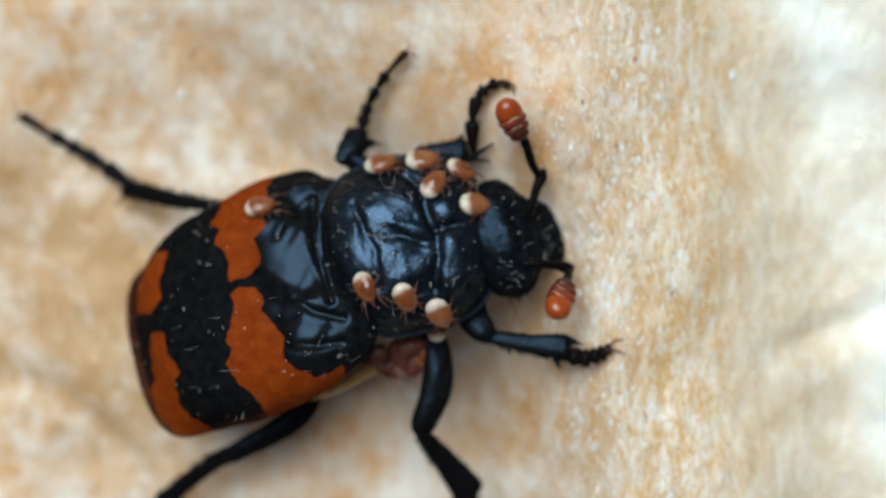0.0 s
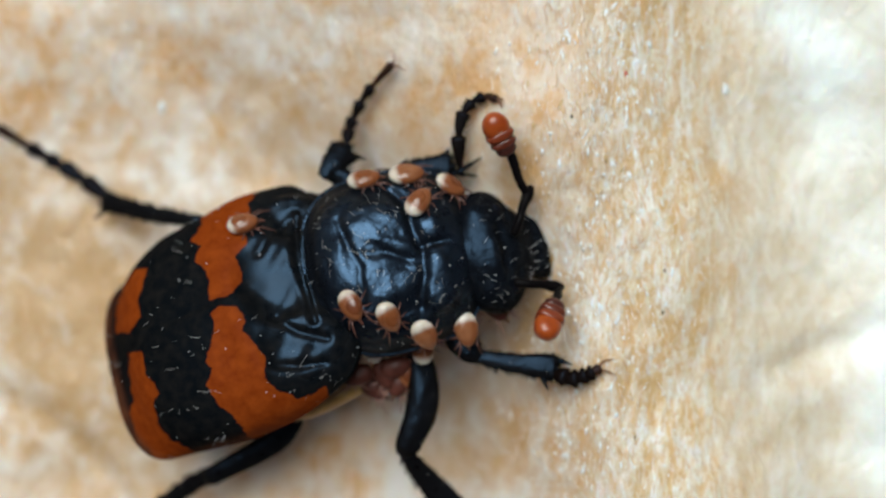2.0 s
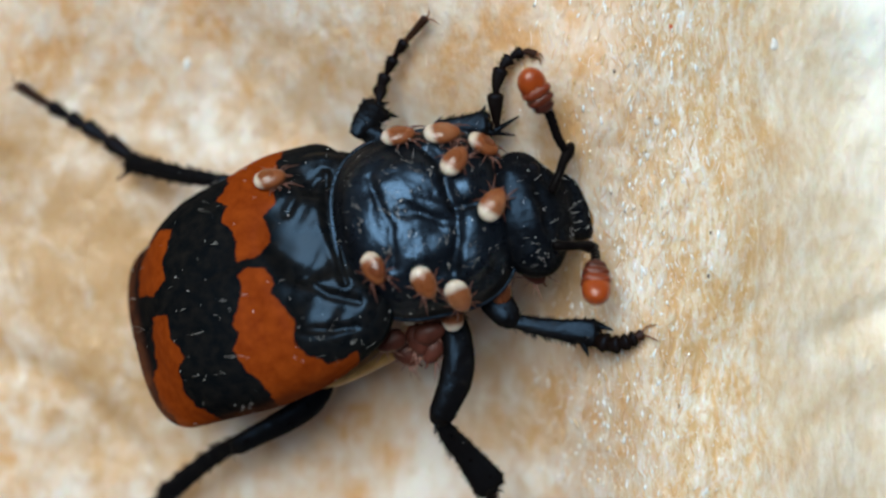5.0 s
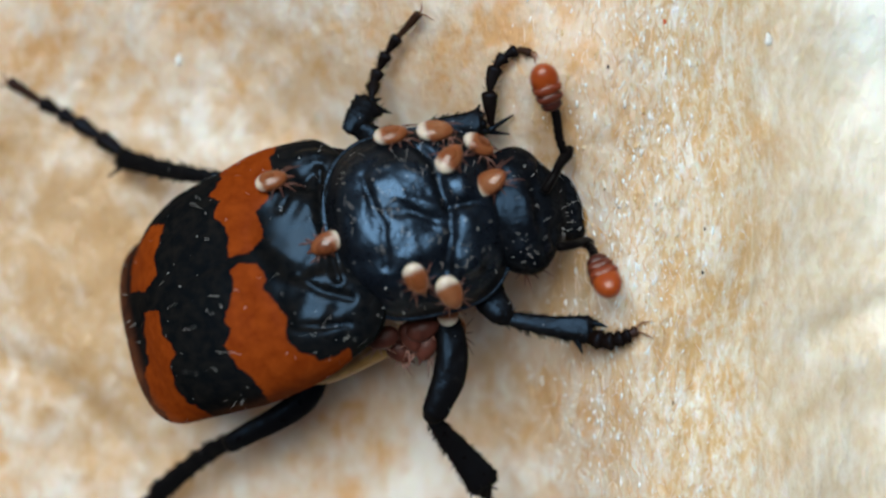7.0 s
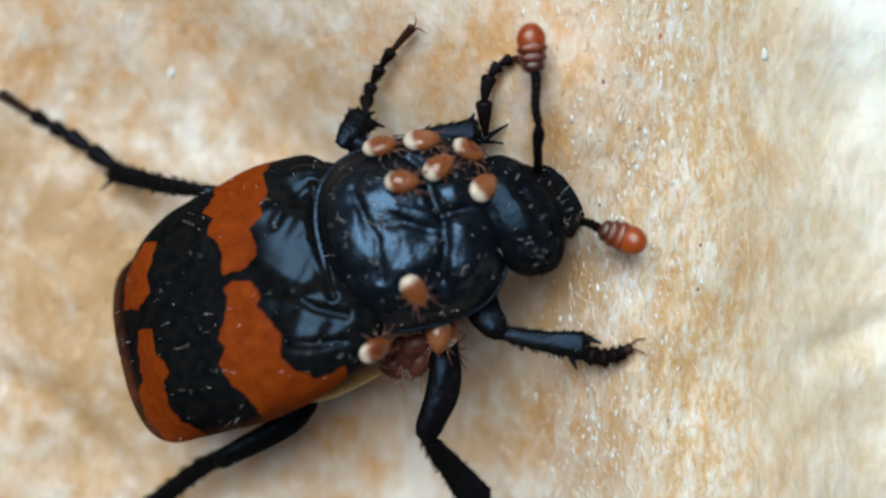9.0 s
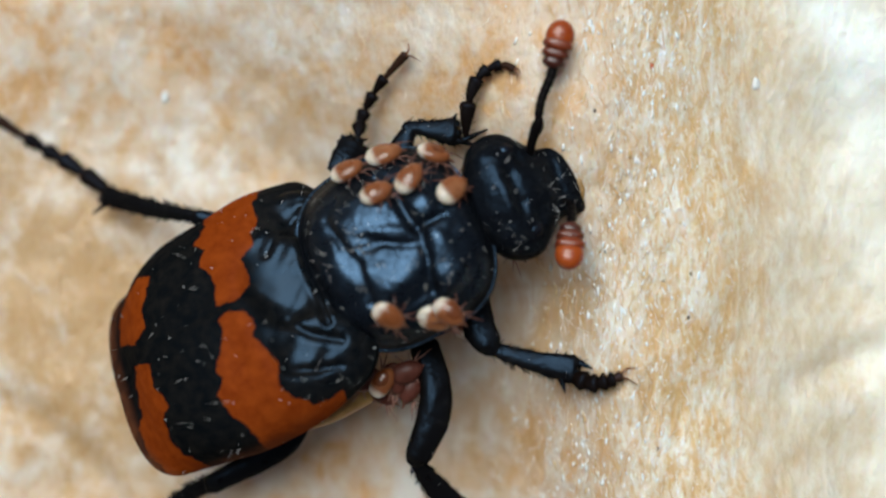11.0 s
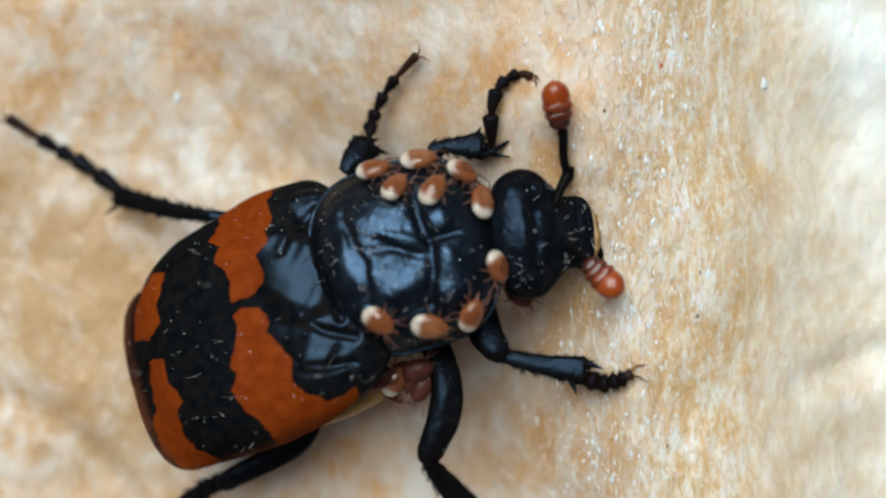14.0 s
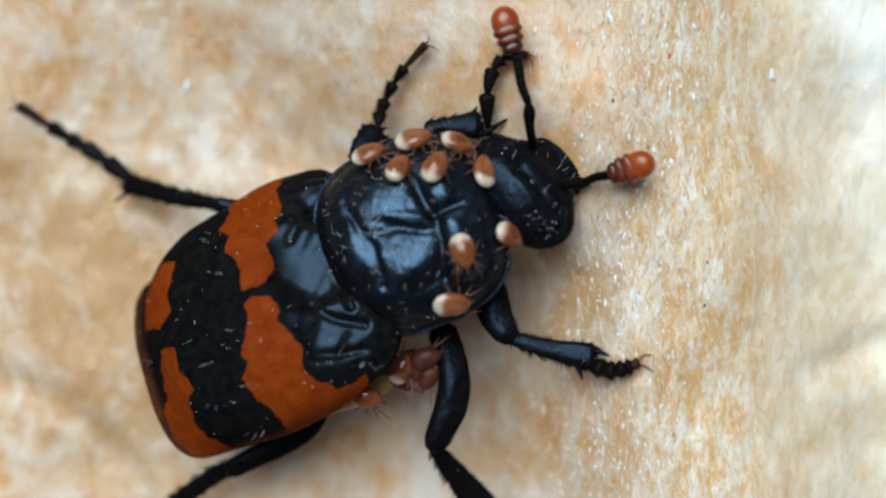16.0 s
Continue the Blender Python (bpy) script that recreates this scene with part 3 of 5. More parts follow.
def build_abdomen():
    ends = [(-2.9, 0, -0.5), (-2.0, 0, -0.4), (0, 0, -0.5), (2.5, 0, -0.6), (4.4, 0, -0.5)]
    pts = [tuple(Matrix(BODY) @ Vector(p) + Vector(BODY_AT)) for p in ends]
    v, f = tube(pts, [1.7, 2.9, 3.2, 2.9, 2.3], sides=28, n=26, flat=0.52)
    ob = put("abdomen", v, f, LEG, beetle, BODY_AT, "dark ringed abdomen under the wing cases")
    pts = [(-4.4, -5.55, -3), (-3.6, -5.15, -2.9), (-2.73, -4.73, -2.8), (-1.73, -4.33, -2.8)]
    put("flank_membrane", *tube(pts, [0.35, 0.55, 0.55, 0.4], sides=12, n=12, flat=0.7), AMBER, ob, pts[0], "yellowish soft flank membrane")
    return ob


THORAX_AT = (-0.935, -0.553, -2.6)
PRO_AT, PRO_TURN = (-1.091, 0.182, -0.45), pose(0, 0, 0, -10, -1, 17).to_3x3()
PRO_PIVOT = (-3.381, -0.533, -0.9)


def build_thorax():
    waist = blob((-3.111, -0.173, -2.9), 1.6, 2.7, 1.0, 24, rings=12, sides=24)
    return put("thorax", *join(blob(THORAX_AT, 2.9, 2.3, 1.5, 20, rings=14, sides=24), waist), LEG, beetle, THORAX_AT, "dark underside of the thorax")


def pronotum_form(x, y, r):
    def bump(cx, cy, sx, sy, h):
        return h * np.exp(-((x - cx) / sx) ** 2 - ((y - cy) / sy) ** 2)

    dome = 1.08 * (1 - np.clip(r / 0.97, 0, 1) ** 5.2) ** 0.9
    groove = 0.17 * np.exp(-((x - 0.82 + 0.10 * y * y + 0.06 * np.sin(3 * y)) / 0.20) ** 2) * (1 - smooth(1.9, 2.6, np.abs(y)))
    slant = 0.06 * np.exp(-(((x + 0.35) * 0.6 + (y - 0.1) * 0.8) / 0.16) ** 2 - ((y - 0.1) / 0.7) ** 2)
    cross = bump(-1.55, 0.4, 0.18, 0.8, 0.08) + bump(1.35, 0.0, 0.5, 0.14, 0.16)
    lumps = bump(-0.63, -1.0, 0.9, 0.8, 0.14) + bump(-0.35, 1.0, 1.1, 0.9, 0.10) + bump(1.07, -1.75, 0.55, 0.55, 0.16)
    lumps = lumps + bump(1.2, -0.6, 0.45, 0.45, 0.12) + bump(1.4, 0.6, 0.5, 0.55, 0.12) + bump(-1.3, -2.0, 0.5, 0.45, 0.08)
    furrows = 0.15 * np.exp(-(line_distance(x, y, ((-1.60, 1.55), (-1.50, 0.70), (-1.30, -0.15), (-1.34, -0.80), (-1.46, -1.45))) / 0.15) ** 2)
    furrows = furrows + 0.11 * np.exp(-(line_distance(x, y, ((-1.0, 0.15), (-0.3, 0.0), (0.55, -0.42))) / 0.16) ** 2)
    furrows = furrows - 0.09 * np.exp(-(line_distance(x, y, ((-0.5, 0.55), (0.0, 0.35), (0.5, 0.05))) / 0.15) ** 2)
    furrows = furrows + 0.08 * np.exp(-(line_distance(x, y, ((-1.5, -1.9), (-0.5, -2.0), (0.5, -1.9))) / 0.14) ** 2)
    furrows = furrows - 0.05 * np.exp(-(line_distance(x, y, ((-1.15, 1.7), (-0.2, 1.75), (0.5, 1.4))) / 0.14) ** 2)
    rim = 0.010 * np.exp(-((r - 0.985) / 0.012) ** 2) - 0.04 * np.exp(-((r - 0.90) / 0.035) ** 2) * (1 - smooth(-1.5, 0.0, x))
    soft = 0.10 * value_noise(x * 0.8 + 13, y * 0.8 + 2) + 0.10 * value_noise(x * 1.7 + 3, y * 1.7 + 22) + 0.03 * value_noise(x * 4.1 + 8, y * 3.3 + 31)
    return dome + (1.5 * lumps - groove - slant - cross - 0.6 * furrows + soft) * (1 - smooth(0.78, 0.92, r)) + rim - 0.05 * y * y


def pronotum_height(x, y, r):
    """The domed shield; broad lobes between its furrows, flattened and tilted to show the camera a sheen."""
    z = pronotum_form(x, y, r)
    for cx, cy, sx, sy, tilt, flat in ((-0.45, -1.05, 0.80, 0.62, 0.0, 0.6), (1.15, -1.70, 0.48, 0.50, 0.03, 0.6), (-0.45, 0.95, 0.95, 0.62, 0.03, 0.25), (1.10, -0.67, 0.3, 0.34, 0.03, 0.4), (1.35, 0.6, 0.36, 0.42, 0.03, 0.25), (-1.75, -0.1, 0.4, 0.7, 0.03, 0.25)):
        c = float(pronotum_form(np.array(cx), np.array(cy), np.array(math.hypot(cx / 2.85, cy / 3.3))))
        w = flat * np.exp(-(((x - cx) / sx) ** 2 + ((y - cy) / sy) ** 2) ** 2)
        z = z * (1 - w) + w * (c - 0.03 + tilt * (y - cy) + 0.04 * (x - cx) + 0.03 * value_noise(x * 2.3 + 4, y * 2.3 + 9))
    return z


def build_pronotum():
    nr, na = 120, 200
    R, A = np.meshgrid(np.linspace(0.0, 1.0, nr) ** 0.8, np.linspace(0, 2 * math.pi, na, endpoint=False), indexing="ij")
    ca, sa = np.cos(A), np.sin(A)
    p = 2.75
    rad = (np.abs(ca / 2.85) ** p + np.abs(sa / 3.30) ** p) ** (-1 / p)
    rad = rad * (1 + 0.04 * np.cos(2 * A)) * (1 + 0.05 * (ca < 0) * ca * ca)
    x, y = R * rad * ca, R * rad * sa
    z = pronotum_height(x, y, R)
    top = np.stack([x.ravel(), y.ravel(), z.ravel()], 1)
    edge = top[-na:]
    low = np.vstack([edge - (0, 0, 0.10), edge * (0.93, 0.93, 0.9) - (0, 0, 0.30), edge * (0.45, 0.45, 0.5) - (0, 0, 0.7)])
    local = np.vstack([top, low])
    v = local @ np.array(PRO_TURN).T + np.array(PRO_AT)
    f = []
    for i in range(nr + 2):
        for k in range(na):
            j = (k + 1) % na
            f.append((i * na + k, (i + 1) * na + k, (i + 1) * na + j, i * na + j))
    f.append(tuple((nr + 2) * na + k for k in range(na)))
    ob = put("pronotum", v, f, SHELL, beetle, PRO_PIVOT, "glossy black dented neck shield with a blue-tinted sheen")
    REST["pronotum"] = (BVHTree.FromPolygons([tuple(q) for q in v], f), "pronotum")
    rng = random.Random(3)
    pieces = []
    for _ in range(120):
        i, k = rng.randrange(20, nr - 10), rng.randrange(na)
        q = Vector(v[i * na + k])
        way = Matrix(PRO_TURN) @ Vector((rng.uniform(-1, 0.3), rng.uniform(-0.8, 0.8), rng.uniform(0.3, 1.0)))
        pieces.append(spike(q, way, rng.uniform(0.16, 0.50), rng.uniform(0.004, 0.009)))
    tagged(put("bristles", *join(*pieces), SETA, ob, PRO_PIVOT, "scattered pale bristles"), kind="stuff")
    dust([tuple(q) for q in v[20 * na:(nr - 4) * na]], ob, PRO_PIVOT, 45, 21)
    return ob


HEAD_PIVOT = (1.61, 0.658, -0.7)
HEAD_TURN = pose(0, 0, 0, -6, 10, 8).to_3x3()


def head_point(x, y, z):
    return Matrix(HEAD_TURN) @ Vector((x * 1.16, y * 1.04, z)) + Vector(HEAD_PIVOT)


def build_head():
    rows = spline([(-0.15, 1.0, 0.75, 0.0), (0.25, 1.75, 1.0, 0.05), (0.8, 2.05, 1.12, 0.1), (1.35, 1.95, 0.98, 0.06), (1.85, 1.45, 0.80, -0.02), (2.2, 1.16, 0.68, -0.1), (2.65, 1.2, 0.62, -0.18), (2.95, 1.18, 0.48, -0.26)], 64)
    sides, verts, faces = 64, [], []
    for x, w, h, zc in rows:
        for k in range(sides):
            a = 2 * math.pi * k / sides
            y = w * math.copysign(abs(math.cos(a)) ** 0.85, math.cos(a))
            z = zc + h * math.sin(a)
            if math.sin(a) > 0:
                def dimple(cx, cy, sx, sy, depth):
                    return depth * math.exp(-((x - cx) / sx) ** 2 - ((abs(y) - cy) / sy) ** 2)

                z -= dimple(0.98, 0.45, 0.20, 0.32, 0.20) + dimple(1.40, 0.95, 0.16, 0.20, 0.16) + dimple(1.85, 0.80, 0.30, 0.10, 0.10) + dimple(2.35, 0.0, 0.14, 1.0, 0.06)
                z += dimple(0.62, 0.20, 0.20, 0.30, 0.08) + dimple(0.35, 1.45, 0.28, 0.30, 0.10) + dimple(1.75, 0.25, 0.35, 0.35, 0.05)
                z -= 0.03 * math.exp(-((x - 0.95) / 0.14) ** 2) * math.sin(a)
            verts.append(head_point(x, y, z))
    n = len(rows)
    for i in range(n - 1):
        for k in range(sides):
            j = (k + 1) % sides
            faces.append((i * sides + k, i * sides + j, (i + 1) * sides + j, (i + 1) * sides + k))
    faces.append(tuple(range(sides))[::-1])
    faces.append(tuple((n - 1) * sides + k for k in range(sides)))
    ob = put("head", verts, faces, HEAD, beetle, HEAD_PIVOT, "glossy black head with bulging temples")
    REST["head"] = (BVHTree.FromPolygons([tuple(q) for q in verts], faces), "head")
    for side in (-1, 1):
        c = head_point(1.12, side * 1.28, 0.62)
        put("eye", *blob(c, 0.36, 0.32, 0.34, 8, rings=12, sides=18), EYE, ob, c, "shiny black bulging eye")
        c = head_point(3.05, side * 0.55, -0.3)
        pts = [head_point(2.75, side * 0.75, -0.4), head_point(3.2, side * 0.8, -0.45), head_point(3.55, side * 0.5, -0.5), head_point(3.7, side * 0.08, -0.52)]
        put("mandible", *tube(pts, [0.28, 0.26, 0.18, 0.05], sides=10, n=12, flat=0.6), STALK, ob, pts[0], "curved dark mandible")
        pts = [head_point(2.5, side * 0.8, -0.7), head_point(2.9, side * 1.15, -0.75), head_point(3.25, side * 1.2, -0.8)]
        put("palp", *tube(pts, [0.07, 0.08, 0.06], sides=8, n=9), TARSUS, ob, pts[0])
    pts = [head_point(2.84, -0.95, 0.02), head_point(2.98, -0.4, 0.10), head_point(2.98, 0.4, 0.10), head_point(2.84, 0.95, 0.02)]
    put("upper_lip", *tube([head_point(3.2, -1.0, -0.3), head_point(3.22, 0, -0.22), head_point(3.2, 1.0, -0.3)], [0.16, 0.22, 0.16], sides=10, n=14, flat=0.8), STALK, ob, pts[1], "black upper lip")
    put("lip_membrane", *tube(pts, [0.08, 0.17, 0.14, 0.10], sides=12, n=24, flat=0.9, rough=0.12, seed=6), LIP, ob, pts[1], "yellowish brown membrane above the mouth")
    rng = random.Random(8)
    pieces = []
    for _ in range(50):
        q = Vector(verts[rng.randrange(6, n - 4) * sides + rng.randrange(5, sides // 2 - 4)])
        pieces.append(spike(q, Matrix(HEAD_TURN) @ Vector((rng.uniform(-0.4, 0.8), rng.uniform(-0.7, 0.7), rng.uniform(0.4, 1))), rng.uniform(0.15, 0.4), 0.006))
    tagged(put("bristles", *join(*pieces), SETA, ob, HEAD_PIVOT, "scattered pale bristles"), kind="stuff")
    dust([tuple(q) for i, q in enumerate(verts) if 5 < i % sides < sides // 2 - 5], ob, HEAD_PIVOT, 20, 22)
    return ob


EYE = cuticle("eye_gloss", (0.006, 0.006, 0.008), 0.12, 0.1, 0.4)


def spines(points, radii, count, length, seed, thick=0.02):
    """Short spines along both edges of a limb whose thickness goes with its line."""
    rng = random.Random(seed)
    rows = spline([(*p, r) for p, r in zip(points, radii)], 30)
    out = []
    for _ in range(count):
        i = rng.randrange(1, 29)
        a = Vector(rows[i + 1 if i < 29 else 29][:3] - rows[i - 1][:3]).normalized()
        side = a.cross(Vector((0, 0, 1))).normalized() * rng.choice((-1, 1))
        at = Vector(rows[i][:3]) + side * rows[i][3] * 0.85 + Vector((0, 0, rng.uniform(-0.4, 0.4) * rows[i][3]))
        out.append(spike(at, side * 0.7 + a * rng.uniform(0.3, 1.1) + Vector((0, 0, rng.uniform(-0.3, 0.4))), length * rng.uniform(0.5, 1.2), thick * rng.uniform(0.6, 1.2)))
    return out


def build_leg(name, femur, fr, tibia, tr, tarsus, ts, spurs, claws, label):
    """femur, tibia, tarsus: lines; fr, tr, ts: their thickness; spurs, claws: pairs of ends."""
    def stand(line):
        return [(p[0], p[1], max(p[2], float(ground_height(p[0], p[1])) + 0.12)) for p in line]

    tarsus, claws = stand(tarsus), [stand(c) for c in claws]
    ob = put(name, *join(tube(femur, fr, sides=18, n=20, flat=0.62, rough=0.02, seed=2, keel=0.20), *spines(femur, fr, 10, 0.22, 3, 0.008)), LEG, beetle, femur[0], label)
    long = np.linalg.norm(np.subtract(tibia[-1], tibia[0]))
    crown = []
    d = (Vector(tibia[-1]) - Vector(tibia[-2])).normalized()
    across = d.cross(Vector((0, 0, 1))).normalized()
    for k in range(-4, 5):
        at = Vector(tibia[-1]) + across * tr[-1] * 0.2 * k
        crown.append(spike(at, d + across * 0.13 * k + Vector((0, 0, 0.12 * (k % 3 - 1))), 0.20 + 0.08 * (k * k % 5), 0.035))
    for k in (-1, 0, 1):
        at = Vector(tibia[-1]) + across * tr[-1] * 0.55 * k + d * tr[-1] * (0.12 if k else 0.3)
        crown.append(blob(tuple(at), tr[-1] * 0.42, tr[-1] * 0.42, tr[-1] * 0.3, rings=8, sides=10, lump=0.16, seed=k + 5))
    shin = put("tibia", *join(tube(tibia, tr, sides=18, n=22, flat=0.5, rough=0.07, seed=4, cap=0.4, keel=0.18), *crown, *spines(tibia, tr, int(36 * max(long, 1.0)), 0.27, len(name), 0.026)), LEG, ob, tibia[0], "flattened spiny black shin")
    put("knee", *blob(tuple(Vector(femur[-1]) * 0.5 + Vector(tibia[0]) * 0.5), fr[-1] * 0.85, fr[-1] * 0.8, fr[-1] * 0.6, rings=9, sides=14, lump=0.03), LEG, ob, femur[-1])
    hairs = spines(femur, fr, 10, 0.3, 7, 0.006) + spines(tibia, tr, 9, 0.3, 9, 0.006)
    tagged(put("bristles", *join(*hairs), SETA, ob, femur[0], "a few pale bristles"), kind="stuff")
    top = [p for line, r in ((femur, fr), (tibia, tr)) for p in spline([(*q, w) for q, w in zip(line, r)], 24).tolist()]
    rng = random.Random(len(name) + int(10 * fr[0]))
    dust([(p[0] + rng.uniform(-0.5, 0.5) * p[3], p[1] + rng.uniform(-0.5, 0.5) * p[3], p[2] + 0.52 * p[3]) for p in top], ob, femur[0], 9, 31)
    for a, b in spurs:
        put("spur", *tube([a, b], [0.13, 0.025], sides=7, n=5), LEG, ob, a)
    rows = spline(tarsus, 41)[[0, 8, 16, 23, 30, 40]]
    for k in range(5):
        a, b = rows[k], rows[k + 1]
        r0 = ts[0] + (ts[1] - ts[0]) * k / 4
        mid = spline(tarsus, 41)[(4, 12, 20, 27, 35)[k]]
        seg = tube([a, mid, b], [r0 * 0.42, r0 * 0.9, r0 * 1.25] if k < 4 else [r0 * 0.55, r0 * 0.8, r0 * 1.0], sides=10, n=10, flat=0.85, cap=0.5)
        put("tarsus_joint", *join(seg, *spines([a, b], [r0, r0], 9 if k < 4 else 4, 0.2, k, 0.016)), TIP if k == 4 else TARSUS, ob, tuple(a))
    sole = spines([tuple(p) for p in rows], [ts[0]] * len(rows), 26, 0.26, 12, 0.009)
    tagged(put("sole_hairs", *join(*sole), SOLE, ob, femur[0], "golden hairs along the foot"), kind="stuff")
    for a, b, c in claws:
        put("claw", *tube([a, b, c], [0.05, 0.035, 0.01], sides=6, n=7), CLAW, ob, a, "thin amber claw")
    return ob


def build_legs():
    build_leg("hind_leg", [(-6.12, 0.409, -3.6), (-7.05, 1.085, -3.3), (-7.904, 1.372, -3.2)], [0.45, 0.4, 0.28],
              [(-7.744, 1.378, -3.4), (-9.595, 1.685, -4.4), (-11.624, 2.215, -5.6)], [0.17, 0.28, 0.34],
              [(-11.359, 2.215, -5.6), (-13.12, 3.373, -6.5), (-14.344, 4.08, -6.8), (-15.8, 5.039, -6.6)], (0.27, 0.20),
              [((-11.42, 2.052, -5.6), (-12.185, 1.554, -5.9)), ((-11.563, 2.296, -5.6), (-12.022, 2.065, -5.9))],
              [((-15.759, 4.997, -6.6), (-15.992, 5.199, -6.55), (-16.075, 5.448, -6.55)), ((-15.759, 4.997, -6.6), (-16.033, 4.992, -6.55), (-16.256, 4.873, -6.6))], "spiny black hind leg stretched over the board")
    build_leg("hind_leg", [(-4.329, -5.005, -3.2), (-5.102, -6.358, -3.2), (-7.485, -7.738, -3.6)], [0.45, 0.46, 0.34],
              [(-7.419, -7.654, -3.8), (-8.639, -8.381, -4.6), (-10.445, -9.835, -5.6)], [0.24, 0.30, 0.36],
              [(-10.343, -9.734, -5.6), (-11.396, -10.676, -6.2), (-12.268, -11.338, -6.4), (-13.354, -12.006, -6.6)], (0.2, 0.13),
              [((-10.242, -9.835, -5.6), (-10.672, -10.407, -5.9))],
              [((-13.354, -12.006, -6.6), (-13.602, -12.13, -6.6), (-13.796, -12.03, -6.7))], "spiny black hind leg bent beside the abdomen")
    build_leg("middle_leg", [(-1.603, 2.118, -2.6), (-2.366, 2.69, -2.6), (-3.014, 3.071, -2.6)], [0.42, 0.4, 0.28],
              [(-3.267, 2.906, -2.4), (-2.938, 3.3, -2.6), (-2.573, 3.744, -2.9)], [0.22, 0.42, 0.52],
              [(-2.493, 4.116, -3.2), (-2.383, 4.805, -3.7), (-1.815, 5.811, -3.15), (-0.873, 6.778, -2.38)], (0.22, 0.16),
              [((-2.874, 3.851, -2.8), (-2.989, 4.158, -2.8)), ((-2.227, 3.629, -2.9), (-1.809, 3.522, -3)), ((-3.281, 3.167, -2.6), (-3.472, 2.995, -2.6)), ((-2.477, 3.956, -2.9), (-2.155, 4.022, -3))],
              [((-0.873, 6.778, -2.38), (-0.644, 6.728, -2.3), (-0.359, 6.543, -2.2)), ((-0.873, 6.778, -2.38), (-0.759, 6.925, -2.35), (-0.759, 7.191, -2.35))], "spiny black middle leg folded at the side")
    build_leg("middle_leg", [(-0.228, -3.027, -2.5), (0.113, -4.133, -2.1), (0.056, -5.253, -2), (-0.414, -6.477, -2)], [0.5, 0.50, 0.55, 0.44],
              [(-0.511, -6.733, -2.2), (-0.076, -7.421, -2.6), (0.539, -8.217, -3), (1.181, -9.122, -3.3)], [0.22, 0.33, 0.45, 0.58],
              [(1.085, -8.987, -3.3), (1.5, -10.048, -4.2), (1.915, -10.951, -4.7), (2.498, -11.676, -4.4)], (0.2, 0.14),
              [((1.181, -9.18, -3.3), (1.712, -9.414, -3.5)), ((0.891, -9.18, -3.3), (0.797, -9.706, -3.5))],
              [((2.498, -11.676, -4.4), (2.651, -11.849, -4.3), (2.882, -11.864, -4.2))], "sturdy black middle leg with a broad shin")
    raised = build_leg("front_leg", [(-0.454, 2.099, -2.2), (-0.359, 2.856, -2.2), (-0.17, 3.574, -2.2)], [0.4, 0.4, 0.25],
              [(-0.359, 3.688, -2.2), (0.208, 3.68, -2.1), (0.774, 3.68, -2.1), (1.245, 3.68, -2.1)], [0.15, 0.24, 0.36, 0.47],
              [(1.70, 3.65, -2), (1.64, 4.60, -1.6), (1.80, 5.42, -1.4), (2.13, 5.83, -1.4), (2.57, 6.04, -1.45), (2.93, 5.93, -1.5)], (0.23, 0.14),
              [((1.661, 3.491, -2.1), (2.44, 3.99, -2.2)), ((1.208, 4.019, -2.1), (1.321, 4.34, -2.1)), ((1.359, 3.453, -2.1), (2.307, 3.347, -2.2))],
              [((2.93, 5.93, -1.5), (3.08, 5.78, -1.5), (3.10, 5.55, -1.6)), ((2.93, 5.93, -1.5), (3.10, 5.92, -1.5), (3.20, 5.78, -1.6))], "black front leg with a beaded foot held up")
    reaching = build_leg("front_leg", [(1.146, -1.954, -1.9), (1.384, -2.693, -1.7), (1.75, -3.184, -1.5)], [0.56, 0.56, 0.46],
              [(1.937, -3.371, -1.5), (2.716, -3.553, -1.45), (3.638, -3.693, -1.35), (4.587, -3.792, -1.2)], [0.23, 0.28, 0.36, 0.46],
              [(4.62, -3.95, -1.2), (5.20, -4.12, -0.8), (5.75, -3.97, -0.7), (6.112, -3.788, -0.72)], (0.28, 0.19),
              [((4.273, -4.088, -1.2), (4.429, -4.522, -1.1)), ((4.828, -3.533, -1.2), (5.23, -3.664, -1))],
              [((6.075, -3.824, -0.72), (6.297, -3.533, -0.74), (6.673, -3.483, -0.8)), ((6.075, -3.824, -0.72), (6.371, -3.863, -0.74), (6.709, -4.033, -0.8))], "spiny black front leg reaching onto the ridge")
    return raised, reaching


